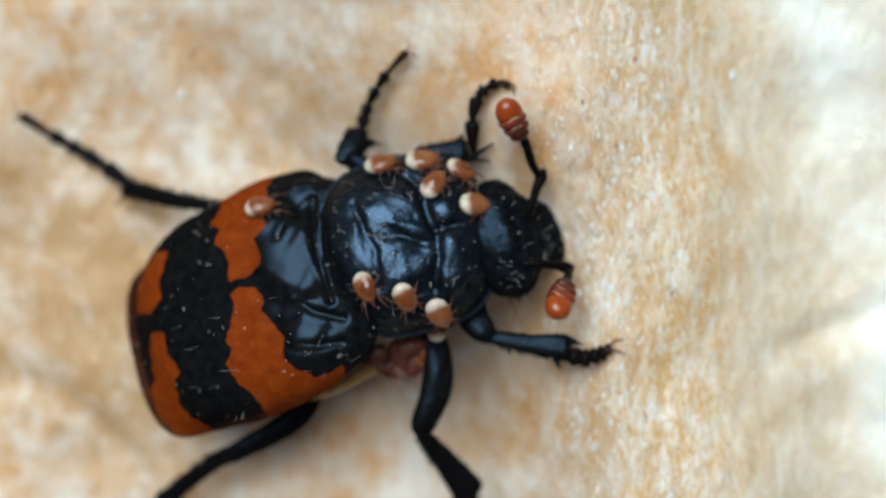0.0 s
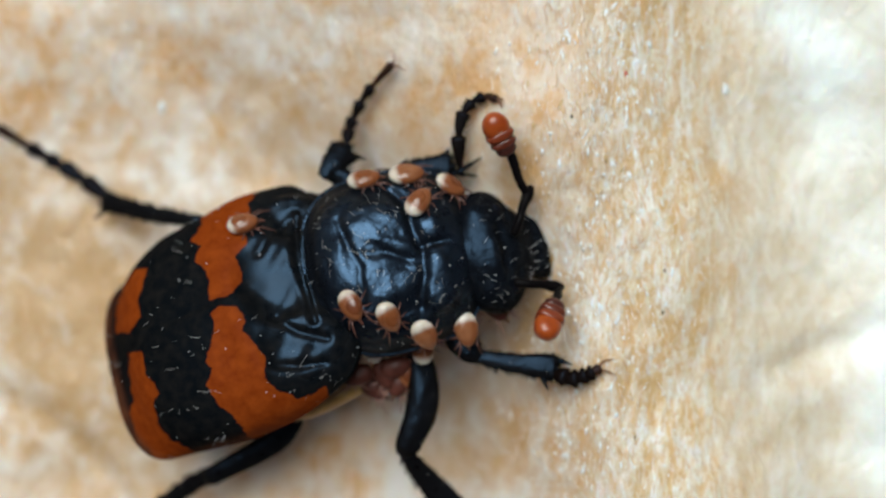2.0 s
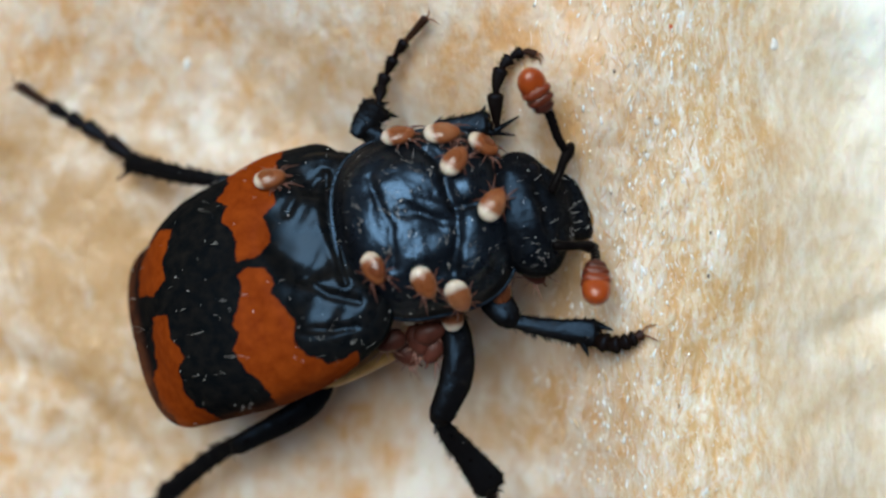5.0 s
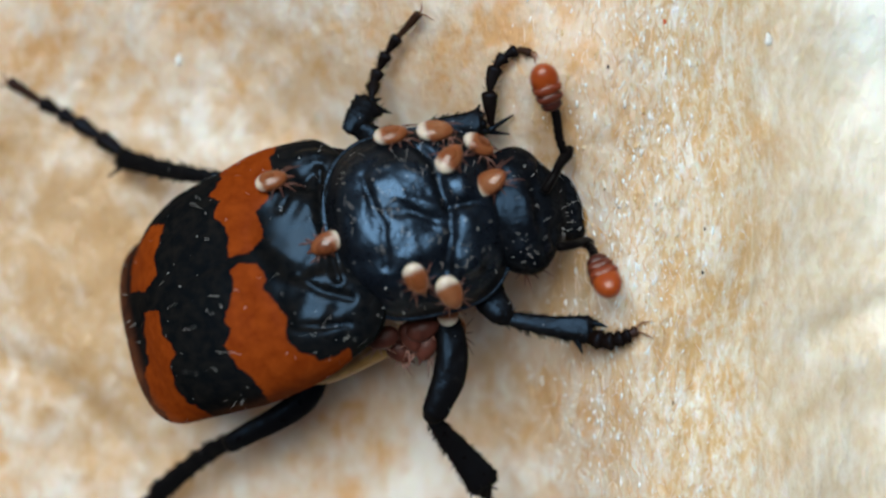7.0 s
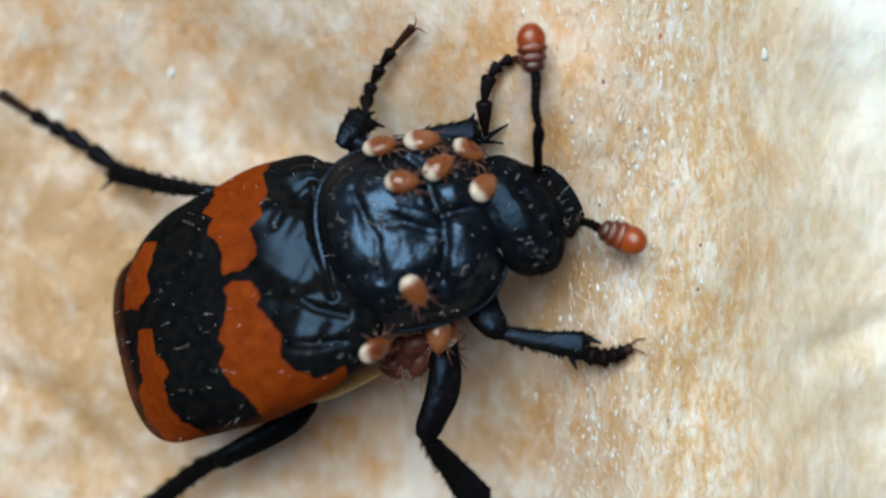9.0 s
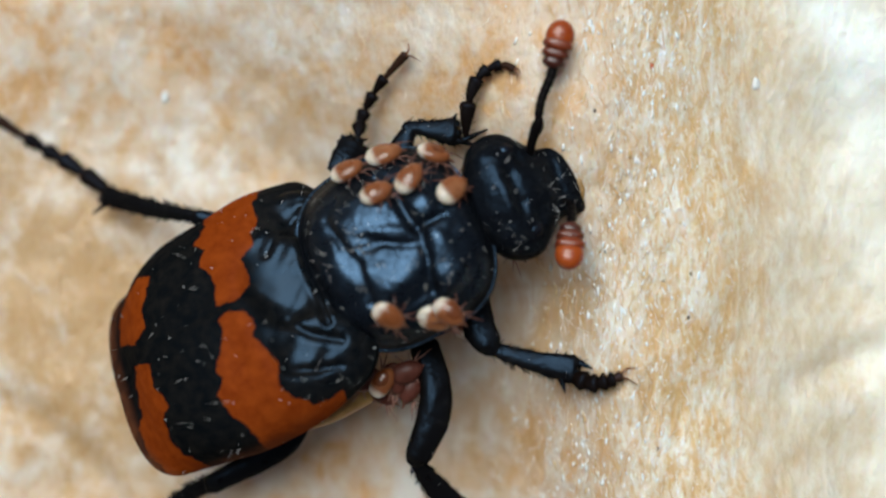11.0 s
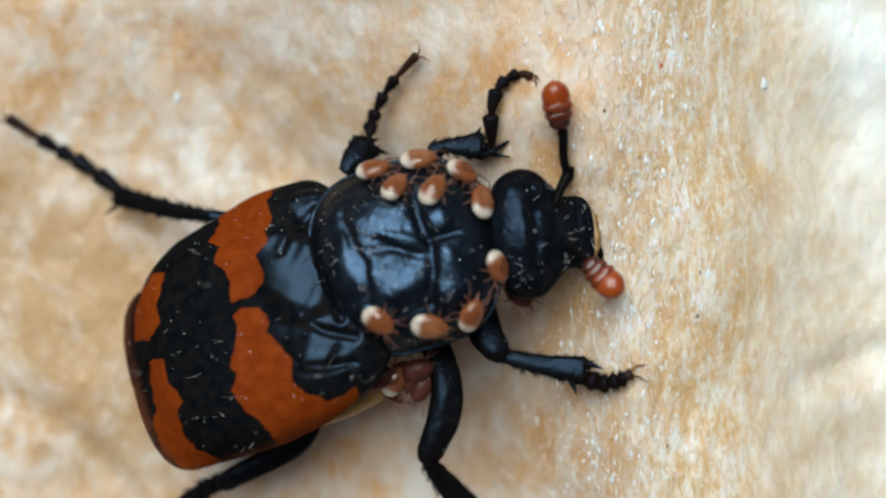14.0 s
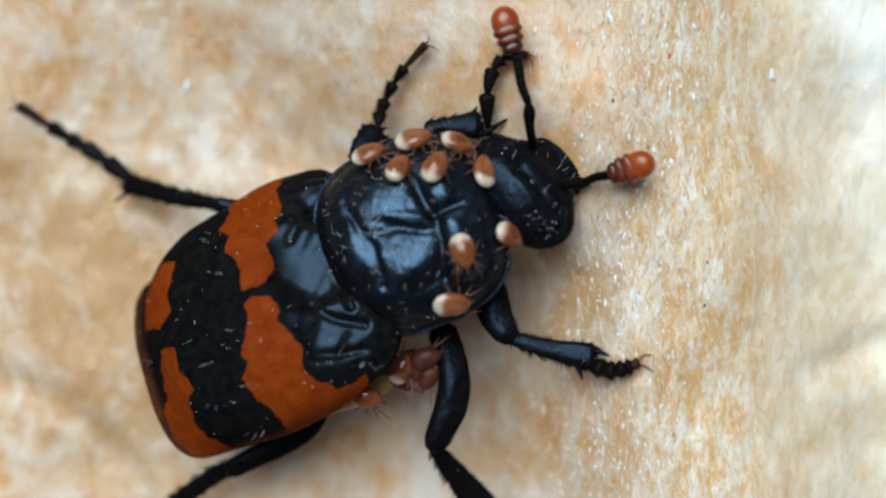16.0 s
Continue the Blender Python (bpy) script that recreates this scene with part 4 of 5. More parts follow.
# antennae: a stem joint and a lash with a four leaved club, each along its own x
def build_antenna(bent=0.0):
    """bent: degrees by which the club droops from a shorter lash."""
    c, s = math.cos(radians(bent)), math.sin(radians(bent))
    short = 0.5 if bent else 0.0

    def droop(shape):
        verts, faces = shape
        return [(1.2 + (x - short - 1.2) * c + z * s, y, z * c - (x - short - 1.2) * s) for x, y, z in verts], faces

    stem = put("antenna_stem", *join(tube([(-0.42, 0, -0.25), (0, 0, 0), (0.5, 0.03, 0), (0.95, 0.0, 0), (1.2, 0, 0)], [0.17, 0.15, 0.16, 0.21, 0.15], sides=10, n=14)), STALK, beetle, BASE, "thin black elbowed antenna", turn=Matrix.Identity(3))
    beads = tube([(0.06 + 0.125 * k, 0.05 * math.sin(k * 0.4), 0) for k in range(11 if bent else 15)], [(0.150 if k % 2 else 0.132) + 0.002 * k for k in range(11 if bent else 15)], sides=12, n=41 if bent else 57)
    lash = put("antenna_lash", *beads, STALK, beetle, BASE, "beaded black antenna lash", turn=Matrix.Identity(3))
    for k, (x, long, r, mat, power) in enumerate(((1.84, 0.22, 0.36, CLUB_DARK, 2.8), (2.10, 0.19, 0.45, CLUB_MAROON, 3.6), (2.40, 0.21, 0.49, CLUB_MID, 3.6), (2.70, 0.52, 0.465, CLUB, 2.3))):
        seg = blob((x, 0, 0), long, r, r * 0.78, rings=16, sides=22, power=power)
        leaf = put("club_leaf", *(droop(seg) if bent else seg), mat, lash, WHERE[lash], "orange antenna club leaf" if k > 1 else "maroon antenna club leaf", turn=Matrix.Identity(3))
        if k < 3 and not bent:
            ring = [(x + long * 0.90, r * 0.88 * math.cos(a), r * 0.69 * math.sin(a)) for a in np.linspace(0, 2 * math.pi, 25)]
            put("leaf_rim", *tube(ring, [0.024] * 25, sides=6, n=49, cap=0.1), RIM, leaf, WHERE[leaf], "pale downy rim", turn=Matrix.Identity(3))
    return stem, lash


def aim(a, b):
    """From the beetle's base: at a, with x pointing to b."""
    d = Vector(b) - Vector(a)
    return Matrix.Translation((Vector(a) - Vector(BASE)) * MM) @ d.to_track_quat("X", "Z").to_matrix().to_4x4()


build_ground()
build_fibres()
build_specks()
wings = [build_wing(-1), build_wing(1)]
abdomen = build_abdomen()
build_thorax()
pronotum = build_pronotum()
head = build_head()
raised_leg, reaching_leg = build_legs()
antennae = [build_antenna(), build_antenna(27)]


# ---- mites ----
def egg(shape):
    """Narrows a lump towards +x."""
    verts, faces = shape
    return [(x, y * (1.0 - 0.20 * x - 0.15 * x * abs(x)), z) for x, y, z in verts], faces


def build_mite(name, deep=False, size=1.0, plate=None, lean=0.02, back=0.042):
    """A mite round its own base, head towards +x."""
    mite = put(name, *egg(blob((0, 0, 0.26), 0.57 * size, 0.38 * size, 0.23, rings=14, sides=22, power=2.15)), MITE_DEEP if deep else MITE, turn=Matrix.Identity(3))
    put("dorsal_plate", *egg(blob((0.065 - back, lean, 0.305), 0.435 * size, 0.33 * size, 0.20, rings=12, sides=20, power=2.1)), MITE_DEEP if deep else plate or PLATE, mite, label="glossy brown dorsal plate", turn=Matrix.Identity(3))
    put("snout", *tube([(0.5, 0, 0.2), (0.63, 0, 0.17), (0.74, 0, 0.14)], [0.08, 0.05, 0.02], sides=8, n=6), MITE_LEG, mite, turn=Matrix.Identity(3))
    for side in (-1, 1):
        for x, a, n in ((0.42, 18, 0.64), (0.34, 40, 0.46), (0.22, 84, 0.36), (0.10, 128, 0.52)):
            c, s = math.cos(radians(a)), side * math.sin(radians(a))
            pts = [(x, side * 0.24, 0.16), (x + c * n * 0.35, side * 0.24 + s * n * 0.35, 0.22), (x + c * n * 0.7, side * 0.24 + s * n * 0.7, 0.12), (x + c * n, side * 0.24 + s * n, 0.01)]
            put("mite_leg", *tube(pts, [0.030, 0.026, 0.018, 0.008], sides=6, n=8), MITE_LEG_PALE if deep else MITE_LEG, mite, turn=Matrix.Identity(3))
    return tagged(mite, "dark reddish mite clinging under the beetle" if deep else "orange mite with a narrow cream hind edge riding the beetle" if back > 0.05 else "orange brown mite with a cream hind end riding the beetle", "mite", "mites on the beetle")


# ---- movement ----
def about(pivot, yaw, dx, dy, dz, rx, ry, rz):
    """A small shift (mm) and turn (degrees, about axes that lie along yaw) round a pivot; the pose in the beetle's space."""
    turn = pose(0, 0, 0, 0, 0, yaw) @ pose(0, 0, 0, rx, ry, rz) @ pose(0, 0, 0, 0, 0, -yaw)
    return Matrix.Translation((Vector(pivot) - Vector(BASE) + Vector((dx, dy, dz))) * MM) @ turn


FOOT = (6.1, -3.8, -0.72)


def swung(foot, hip, turn):
    """The pose of a leg with its origin at the hip that swings round its standing foot by some degrees."""
    spin = pose(0, 0, 0, 0, 0, turn)
    return Matrix.Translation((Vector(foot) - Vector(BASE) + spin @ (Vector(hip) - Vector(foot))) * MM) @ spin


BODY_ROWS = [
    (0, about(BODY_AT, 27, -0.264, 0.210, 0, 0, 0, -2.72)),
    (0.5, about(BODY_AT, 27, -0.257, 0.188, 0, 0, 0, -2.73)),
    (1, about(BODY_AT, 27, -0.221, 0.122, 0, 0, 0, -2.30)),
    (1.5, about(BODY_AT, 27, -0.156, 0.101, 0, 0, 0, -2.10)),
    (2, about(BODY_AT, 27, -0.241, 0.174, 0, 0, 0, -2.64)),
    (2.5, about(BODY_AT, 27, -0.276, 0.192, 0, 0, 0, -2.72)),
    (3, about(BODY_AT, 27, -0.254, 0.169, 0, 0, 0, -2.90)),
    (3.5, about(BODY_AT, 27, -0.228, 0.170, 0, 0, 0, -2.82)),
    (4, about(BODY_AT, 27, -0.263, 0.165, 0, 0, 0, -2.79)),
    (4.5, about(BODY_AT, 27, -0.272, 0.168, 0, 0, 0, -2.56)),
    (7, about(BODY_AT, 27, -0.264, 0.216, 0, 0, 0, -3.03)),
    (7.5, about(BODY_AT, 27, -0.255, 0.175, 0, 0, 0, -3.00)),
    (8, about(BODY_AT, 27, -0.228, 0.138, 0, 0, 0, -2.70)),
    (8.5, about(BODY_AT, 27, -0.215, 0.180, 0, 0, 0, -2.87)),
    (9, about(BODY_AT, 27, -0.186, 0.143, 0, 0, 0, -2.53)),
    (11.5, about(BODY_AT, 27, 0.001, -0.013, 0, 0, 0, 1.18)),
    (12, about(BODY_AT, 27, 0.034, 0.014, 0, 0, 0, 0.86)),
    (12.5, about(BODY_AT, 27, 0.019, 0.010, 0, 0, 0, 0.87)),
    (13, about(BODY_AT, 27, 0.025, 0.000, 0, 0, 0, 0.73)),
    (13.5, about(BODY_AT, 27, 0.035, 0.037, 0, 0, 0, 0.37)),
    (14, about(BODY_AT, 27, -0.007, 0.080, 0, 0, 0, 0.28)),
    (14.5, about(BODY_AT, 27, 0.013, 0.013, 0, 0, 0, 0.00)),
    (15, about(BODY_AT, 27, 0.009, 0.062, 0, 0, 0, 0.02)),
    (15.5, about(BODY_AT, 27, 0.005, 0.049, 0, 0, 0, -0.01)),
    (16, about(BODY_AT, 27, 0.045, 0.036, 0, 0, 0, 0.78)),
]
PRO_ROWS = [
    (0, about(PRO_PIVOT, 17, 0.236, -0.003, 0, 0, 7.0, -4.3)),
    (0.5, about(PRO_PIVOT, 17, 0.266, -0.059, 0, 0, 7.0, -3.1)),
    (1, about(PRO_PIVOT, 17, 0.188, 0.040, 0, 0, 7.0, -5.8)),
    (1.5, about(PRO_PIVOT, 17, 0.200, 0.011, 0, 0, 7.0, -4.0)),
    (2, about(PRO_PIVOT, 17, 0.267, -0.012, 0, 0, 7.0, -3.8)),
    (2.5, about(PRO_PIVOT, 17, 0.195, 0.039, 0, 0, 7.0, -5.6)),
    (3, about(PRO_PIVOT, 17, 0.175, 0.034, 0, 0, 7.0, -5.8)),
    (3.5, about(PRO_PIVOT, 17, 0.194, 0.017, 0, 0, 7.0, -5.6)),
    (4, about(PRO_PIVOT, 17, 0.205, 0.003, 0, 0, 7.0, -5.6)),
    (4.5, about(PRO_PIVOT, 17, 0.176, 0.045, 0, 0, 7.0, -5.6)),
    (7, about(PRO_PIVOT, 17, 0.184, -0.022, 0, 0, 7.0, -6.1)),
    (7.5, about(PRO_PIVOT, 17, 0.170, -0.009, 0, 0, 7.0, -5.6)),
    (8, about(PRO_PIVOT, 17, 0.179, -0.033, 0, 0, 7.0, -5.6)),
    (8.5, about(PRO_PIVOT, 17, 0.269, -0.051, 0, 0, 7.0, -3.3)),
    (9, about(PRO_PIVOT, 17, 0.215, -0.011, 0, 0, 7.0, -2.6)),
    (11.5, about(PRO_PIVOT, 17, 0.160, -0.183, 0, 0, 0.0, 11.7)),
    (12, about(PRO_PIVOT, 17, 0.285, -0.159, 0, 0, 0.0, 10.6)),
    (12.5, about(PRO_PIVOT, 17, 0.119, 0.026, 0, 0, 0.0, 7.1)),
    (13, about(PRO_PIVOT, 17, 0.010, -0.037, 0, 0, 0.0, 4.1)),
    (13.5, about(PRO_PIVOT, 17, 0.060, -0.056, 0, 0, 0.0, 1.2)),
    (14, about(PRO_PIVOT, 17, -0.079, 0.030, 0, 0, 0.0, -1.3)),
    (14.5, about(PRO_PIVOT, 17, 0.000, 0.000, 0, 0, 0.0, 0.0)),
    (15, about(PRO_PIVOT, 17, -0.164, 0.114, 0, 0, 0.0, -0.0)),
    (15.5, about(PRO_PIVOT, 17, -0.056, 0.102, 0, 0, 0.0, 3.3)),
    (16, about(PRO_PIVOT, 17, -0.023, 0.028, 0, 0, 0.0, 7.0)),
]
HEAD_ROWS = [
    (0, about(HEAD_PIVOT, 8, -0.081, -0.815, -0.204, 0, 17.0, 4.2)),
    (0.5, about(HEAD_PIVOT, 8, -0.047, -0.757, -0.204, 0, 17.0, 5.1)),
    (1, about(HEAD_PIVOT, 8, -0.146, -0.628, -0.204, 0, 17.0, 1.0)),
    (1.5, about(HEAD_PIVOT, 8, -0.139, -0.696, -0.204, 0, 17.0, 3.8)),
    (2, about(HEAD_PIVOT, 8, -0.136, -0.672, -0.204, 0, 17.0, 2.4)),
    (2.5, about(HEAD_PIVOT, 8, -0.194, -0.632, -0.204, 0, 17.0, 1.6)),
    (3, about(HEAD_PIVOT, 8, -0.156, -0.691, -0.204, 0, 17.0, 1.9)),
    (3.5, about(HEAD_PIVOT, 8, -0.141, -0.743, -0.204, 0, 17.0, 3.7)),
    (4, about(HEAD_PIVOT, 8, -0.057, -0.799, -0.204, 0, 17.0, 6.8)),
    (4.5, about(HEAD_PIVOT, 8, -0.098, -0.777, -0.204, 0, 17.0, 5.6)),
    (7, about(HEAD_PIVOT, 8, -0.150, -0.650, -0.204, 0, 17.0, -0.4)),
    (7.5, about(HEAD_PIVOT, 8, -0.016, -0.688, -0.204, 0, 17.0, -2.6)),
    (8, about(HEAD_PIVOT, 8, -0.099, -0.654, -0.204, 0, 17.0, 0.5)),
    (8.5, about(HEAD_PIVOT, 8, 0.039, -0.740, -0.180, 0, 15.0, 13.4)),
    (9, about(HEAD_PIVOT, 8, 0.016, -0.627, -0.168, 0, 14.0, 18.6)),
    (11.5, about(HEAD_PIVOT, 8, -0.120, 1.086, -0.000, 0, 0.0, 9.0)),
    (12, about(HEAD_PIVOT, 8, -0.049, 0.799, -0.000, 0, 0.0, 4.3)),
    (12.5, about(HEAD_PIVOT, 8, -0.077, 0.842, -0.000, 0, 0.0, -4.3)),
    (13, about(HEAD_PIVOT, 8, 0.081, 0.456, -0.000, 0, 0.0, -5.2)),
    (13.5, about(HEAD_PIVOT, 8, 0.162, 0.052, -0.000, 0, 0.0, -15.8)),
    (14, about(HEAD_PIVOT, 8, 0.040, 0.027, -0.036, 0, 3.0, -4.4)),
    (14.5, about(HEAD_PIVOT, 8, 0.000, -0.000, -0.048, 0, 4.0, 0.0)),
    (15, about(HEAD_PIVOT, 8, 0.029, 0.059, -0.096, 0, 8.0, 20.1)),
    (15.5, about(HEAD_PIVOT, 8, 0.002, 0.204, -0.120, 0, 10.0, 25.3)),
    (16, about(HEAD_PIVOT, 8, -0.068, 0.489, -0.120, 0, 10.0, 29.6)),
]


def perch(x, y, z, heading):
    """The pose of a mite that clings to the underside or a flank."""
    return pose(x * MM, y * MM, z * MM, 0, 0, heading)


def pose_at(rows, t):
    rows = list(rows)
    if t <= rows[0][0]:
        return rows[0][1]
    for (a, m), (b, n) in zip(rows, rows[1:]):
        if t <= b:
            return m.lerp(n, (t - a) / (b - a))
    return rows[-1][1]


MOVERS = {"body": (BODY_ROWS, BODY_AT), "pronotum": (PRO_ROWS, PRO_PIVOT), "head": (HEAD_ROWS, HEAD_PIVOT)}


def riding(t, x, y, heading, sink=0.0):
    """The pose of a mite that stands on the beetle (or beside it on the board) at x, y, turned to heading."""
    best = None
    for bvh, key in REST.values():
        rows, pivot = MOVERS[key]
        m = pose_at(rows, t)
        back = Matrix.Translation(Vector(pivot) * MM) @ (Matrix.Translation(Vector(BASE) * MM) @ m).inverted()
        a, b = (back @ (Vector((x, y, 9)) * MM)) / MM, (back @ (Vector((x, y, -9)) * MM)) / MM
        hit, normal, _, _ = bvh.ray_cast(a, (b - a).normalized())
        if hit:
            hit = (back.inverted() @ (hit * MM)) / MM
            normal = back.inverted().to_3x3() @ normal
            normal = normal if normal.z > 0 else -normal
            if best is None or hit.z > best[0].z:
                best = (hit, normal)
    if best is None:
        best = (Vector((x, y, -1.5)), Vector((0, 0, 1)))
    hit, up = best
    up = (up.normalized() + Vector((0, 0, 0.45))).normalized()
    fwd = Vector((math.cos(radians(heading)), math.sin(radians(heading)), 0))
    fwd = (fwd - up * fwd.dot(up)).normalized()
    turn = Matrix((fwd, up.cross(fwd), up)).transposed().to_4x4()
    return Matrix.Translation((hit - up * sink) * MM) @ turn


kinds = [build_mite("mite"), build_mite("mite", size=1.07, plate=PLATE_PALE, lean=-0.03), build_mite("mite", size=0.97, plate=PLATE_DARK, lean=0.04, back=0.02)]
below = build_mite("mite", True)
runner = build_mite("mite", size=0.95, back=0.11)
mites = []


def ride(*rows, who=None):
    kind = kinds[len(mites) % 3]
    mites.append((who or (copy_thing(kind, Matrix()) if len(mites) >= 3 else kind), rows))


ride((0, riding(0, -1.722, 2.542, 10)),
     (0.5, riding(0.5, -1.727, 2.478, 10)),
     (1, riding(1, -1.760, 2.577, 10)),
     (1.5, riding(1.5, -1.788, 2.570, 10)),
     (2, riding(2, -1.754, 2.543, 10)),
     (2.5, riding(2.5, -1.742, 2.578, 10)),
     (3, riding(3, -1.709, 2.559, 10)),
     (3.5, riding(3.5, -1.741, 2.543, 10)),
     (4, riding(4, -1.716, 2.518, 10)),
     (4.5, riding(4.5, -1.735, 2.587, 10)),
     (7, riding(7, -1.738, 2.466, 12)),
     (7.5, riding(7.5, -1.787, 2.499, 12)),
     (8, riding(8, -1.769, 2.460, 12)),
     (8.5, riding(8.5, -1.735, 2.489, 12)),
     (9, riding(9, -1.862, 2.573, 12)),
     (11.5, riding(11.5, -2.665, 2.656, 25)),
     (12, riding(12, -2.524, 2.662, 25)),
     (12.5, riding(12.5, -2.520, 2.811, 22)),
     (13, riding(13, -2.425, 2.714, 15)),
     (13.5, riding(13.5, -2.242, 2.651, 10)),
     (14, riding(14, -2.169, 2.690, 10)),
     (14.5, riding(14.5, -2.331, 2.687, 15)),
     (15, riding(15, -2.364, 2.801, 15)),
     (15.5, riding(15.5, -2.458, 2.843, 15)),
     (16, riding(16, -2.603, 2.819, 20)))
ride((0, riding(0, -0.291, 2.679, 8)),
     (0.5, riding(0.5, -0.359, 2.710, 8)),
     (1, riding(1, -0.349, 2.657, 8)),
     (1.5, riding(1.5, -0.442, 2.691, 8)),
     (2, riding(2, -0.339, 2.718, 8)),
     (2.5, riding(2.5, -0.318, 2.660, 8)),
     (3, riding(3, -0.334, 2.640, 8)),
     (3.5, riding(3.5, -0.347, 2.620, 8)),
     (4, riding(4, -0.331, 2.595, 8)),
     (4.5, riding(4.5, -0.337, 2.667, 8)),
     (7, riding(7, -0.351, 2.598, 8)),
     (7.5, riding(7.5, -0.370, 2.650, 8)),
     (8, riding(8, -0.374, 2.611, 8)),
     (8.5, riding(8.5, -0.392, 2.641, 8)),
     (9, riding(9, -0.558, 2.762, 10)),
     (11.5, riding(11.5, -1.534, 3.243, 18)),
     (12, riding(12, -1.427, 3.284, 18)),
     (12.5, riding(12.5, -1.244, 3.256, 15)),
     (13, riding(13, -1.004, 3.146, 12)),
     (13.5, riding(13.5, -0.678, 3.077, 10)),
     (14, riding(14, -0.743, 3.011, 10)),
     (14.5, riding(14.5, -0.641, 3.043, 12)),
     (15, riding(15, -0.795, 3.086, 12)),
     (15.5, riding(15.5, -0.959, 3.166, 12)),
     (16, riding(16, -1.173, 3.292, 15)))
ride((0, riding(0, 0.945, 2.321, -25)),
     (0.5, riding(0.5, 0.926, 2.317, -25)),
     (1, riding(1, 0.983, 2.268, -25)),
     (1.5, riding(1.5, 0.864, 2.364, -25)),
     (2, riding(2, 1.035, 2.334, -25)),
     (2.5, riding(2.5, 0.973, 2.280, -25)),
     (3, riding(3, 0.890, 2.264, -25)),
     (3.5, riding(3.5, 0.970, 2.245, -25)),
     (4, riding(4, 0.979, 2.224, -25)),
     (4.5, riding(4.5, 0.896, 2.301, -25)),
     (7, riding(7, 0.978, 2.144, -25)),
     (7.5, riding(7.5, 0.937, 2.200, -25)),
     (8, riding(8, 0.948, 2.162, -25)),
     (8.5, riding(8.5, 0.965, 2.316, -25)),
     (9, riding(9, 0.833, 2.439, -25)),
     (11.5, riding(11.5, -0.029, 3.264, -15)),
     (12, riding(12, 0.221, 3.233, -18)),
     (12.5, riding(12.5, 0.318, 3.205, -18)),
     (13, riding(13, 0.366, 2.938, -20)),
     (13.5, riding(13.5, 0.619, 2.721, -25)),
     (14, riding(14, 0.558, 2.619, -25)),
     (14.5, riding(14.5, 0.730, 2.687, -25)),
     (15, riding(15, 0.435, 2.800, -20)),
     (15.5, riding(15.5, 0.361, 3.025, -18)),
     (16, riding(16, 0.135, 3.191, -15)))
ride((0, riding(0, 0.081, 1.855, 55)),
     (0.5, riding(0.5, 0.048, 1.796, 55)),
     (1, riding(1, 0.018, 1.713, 55)),
     (1.5, riding(1.5, 0.056, 1.809, 55)),
     (2, riding(2, 0.062, 1.784, 55)),
     (2.5, riding(2.5, 0.045, 1.825, 55)),
     (3, riding(3, 0.062, 1.776, 55)),
     (3.5, riding(3.5, 0.006, 1.766, 55)),
     (4, riding(4, 0.075, 1.729, 55)),
     (4.5, riding(4.5, 0.051, 1.770, 55)),
     (7, riding(7, 0.122, 1.707, 55)),
     (7.5, riding(7.5, 0.050, 1.763, 60)),
     (8, riding(8, 0.080, 1.690, 50)),
     (8.5, riding(8.5, 0.079, 1.721, 45)),
     (9, riding(9, -0.015, 1.914, 40)),
     (11.5, riding(11.5, -0.683, 2.483, 60)),
     (12, riding(12, -0.611, 2.523, 60)),
     (12.5, riding(12.5, -0.497, 2.369, 60)),
     (13, riding(13, -0.432, 2.294, 55)),
     (13.5, riding(13.5, -0.235, 2.081, 60)),
     (14, riding(14, -0.262, 2.049, 60)),
     (14.5, riding(14.5, -0.196, 2.011, 60)),
     (15, riding(15, -0.279, 2.052, 65)),
     (15.5, riding(15.5, -0.369, 2.275, 65)),
     (16, riding(16, -0.470, 2.400, 65)))
ride((0, riding(0, 1.389, 1.172, 5)),
     (0.5, riding(0.5, 1.369, 1.175, 5)),
     (1, riding(1, 1.384, 1.041, -35)),
     (1.5, riding(1.5, 1.264, -1.414, -80)),
     (2, riding(2, 1.609, -2.379, -80)),
     (2.5, riding(2.5, 1.324, -2.348, -80)),
     (3, riding(3, 1.690, -0.930, 20)),
     (3.5, riding(3.5, 1.934, -1.095, -60)),
     (4, riding(4, 1.958, -0.969, -70)),
     (4.5, riding(4.5, 1.205, -0.136, 60)),
     (7, riding(7, 1.503, 0.986, 25)),
     (7.5, riding(7.5, 1.480, 1.100, 20)),
     (8, riding(8, 1.436, 1.029, 35)),
     (8.5, riding(8.5, 1.401, 1.167, 35)),
     (9, riding(9, 1.322, 1.292, 40)),
     (11.5, riding(11.5, 0.539, 2.202, 40)),
     (12, riding(12, 0.683, 2.241, 45)),
     (12.5, riding(12.5, 0.798, 2.105, 60)),
     (13, riding(13, 1.080, 2.157, 65)),
     (13.5, riding(13.5, 1.258, 1.725, 55)),
     (14, riding(14, 1.165, 1.692, 75)),
     (14.5, riding(14.5, 1.174, 1.744, 80)),
     (15, riding(15, 1.183, 1.944, 75)),
     (15.5, riding(15.5, 1.148, 2.134, 80)),
     (16, riding(16, 0.963, 2.301, 75)))
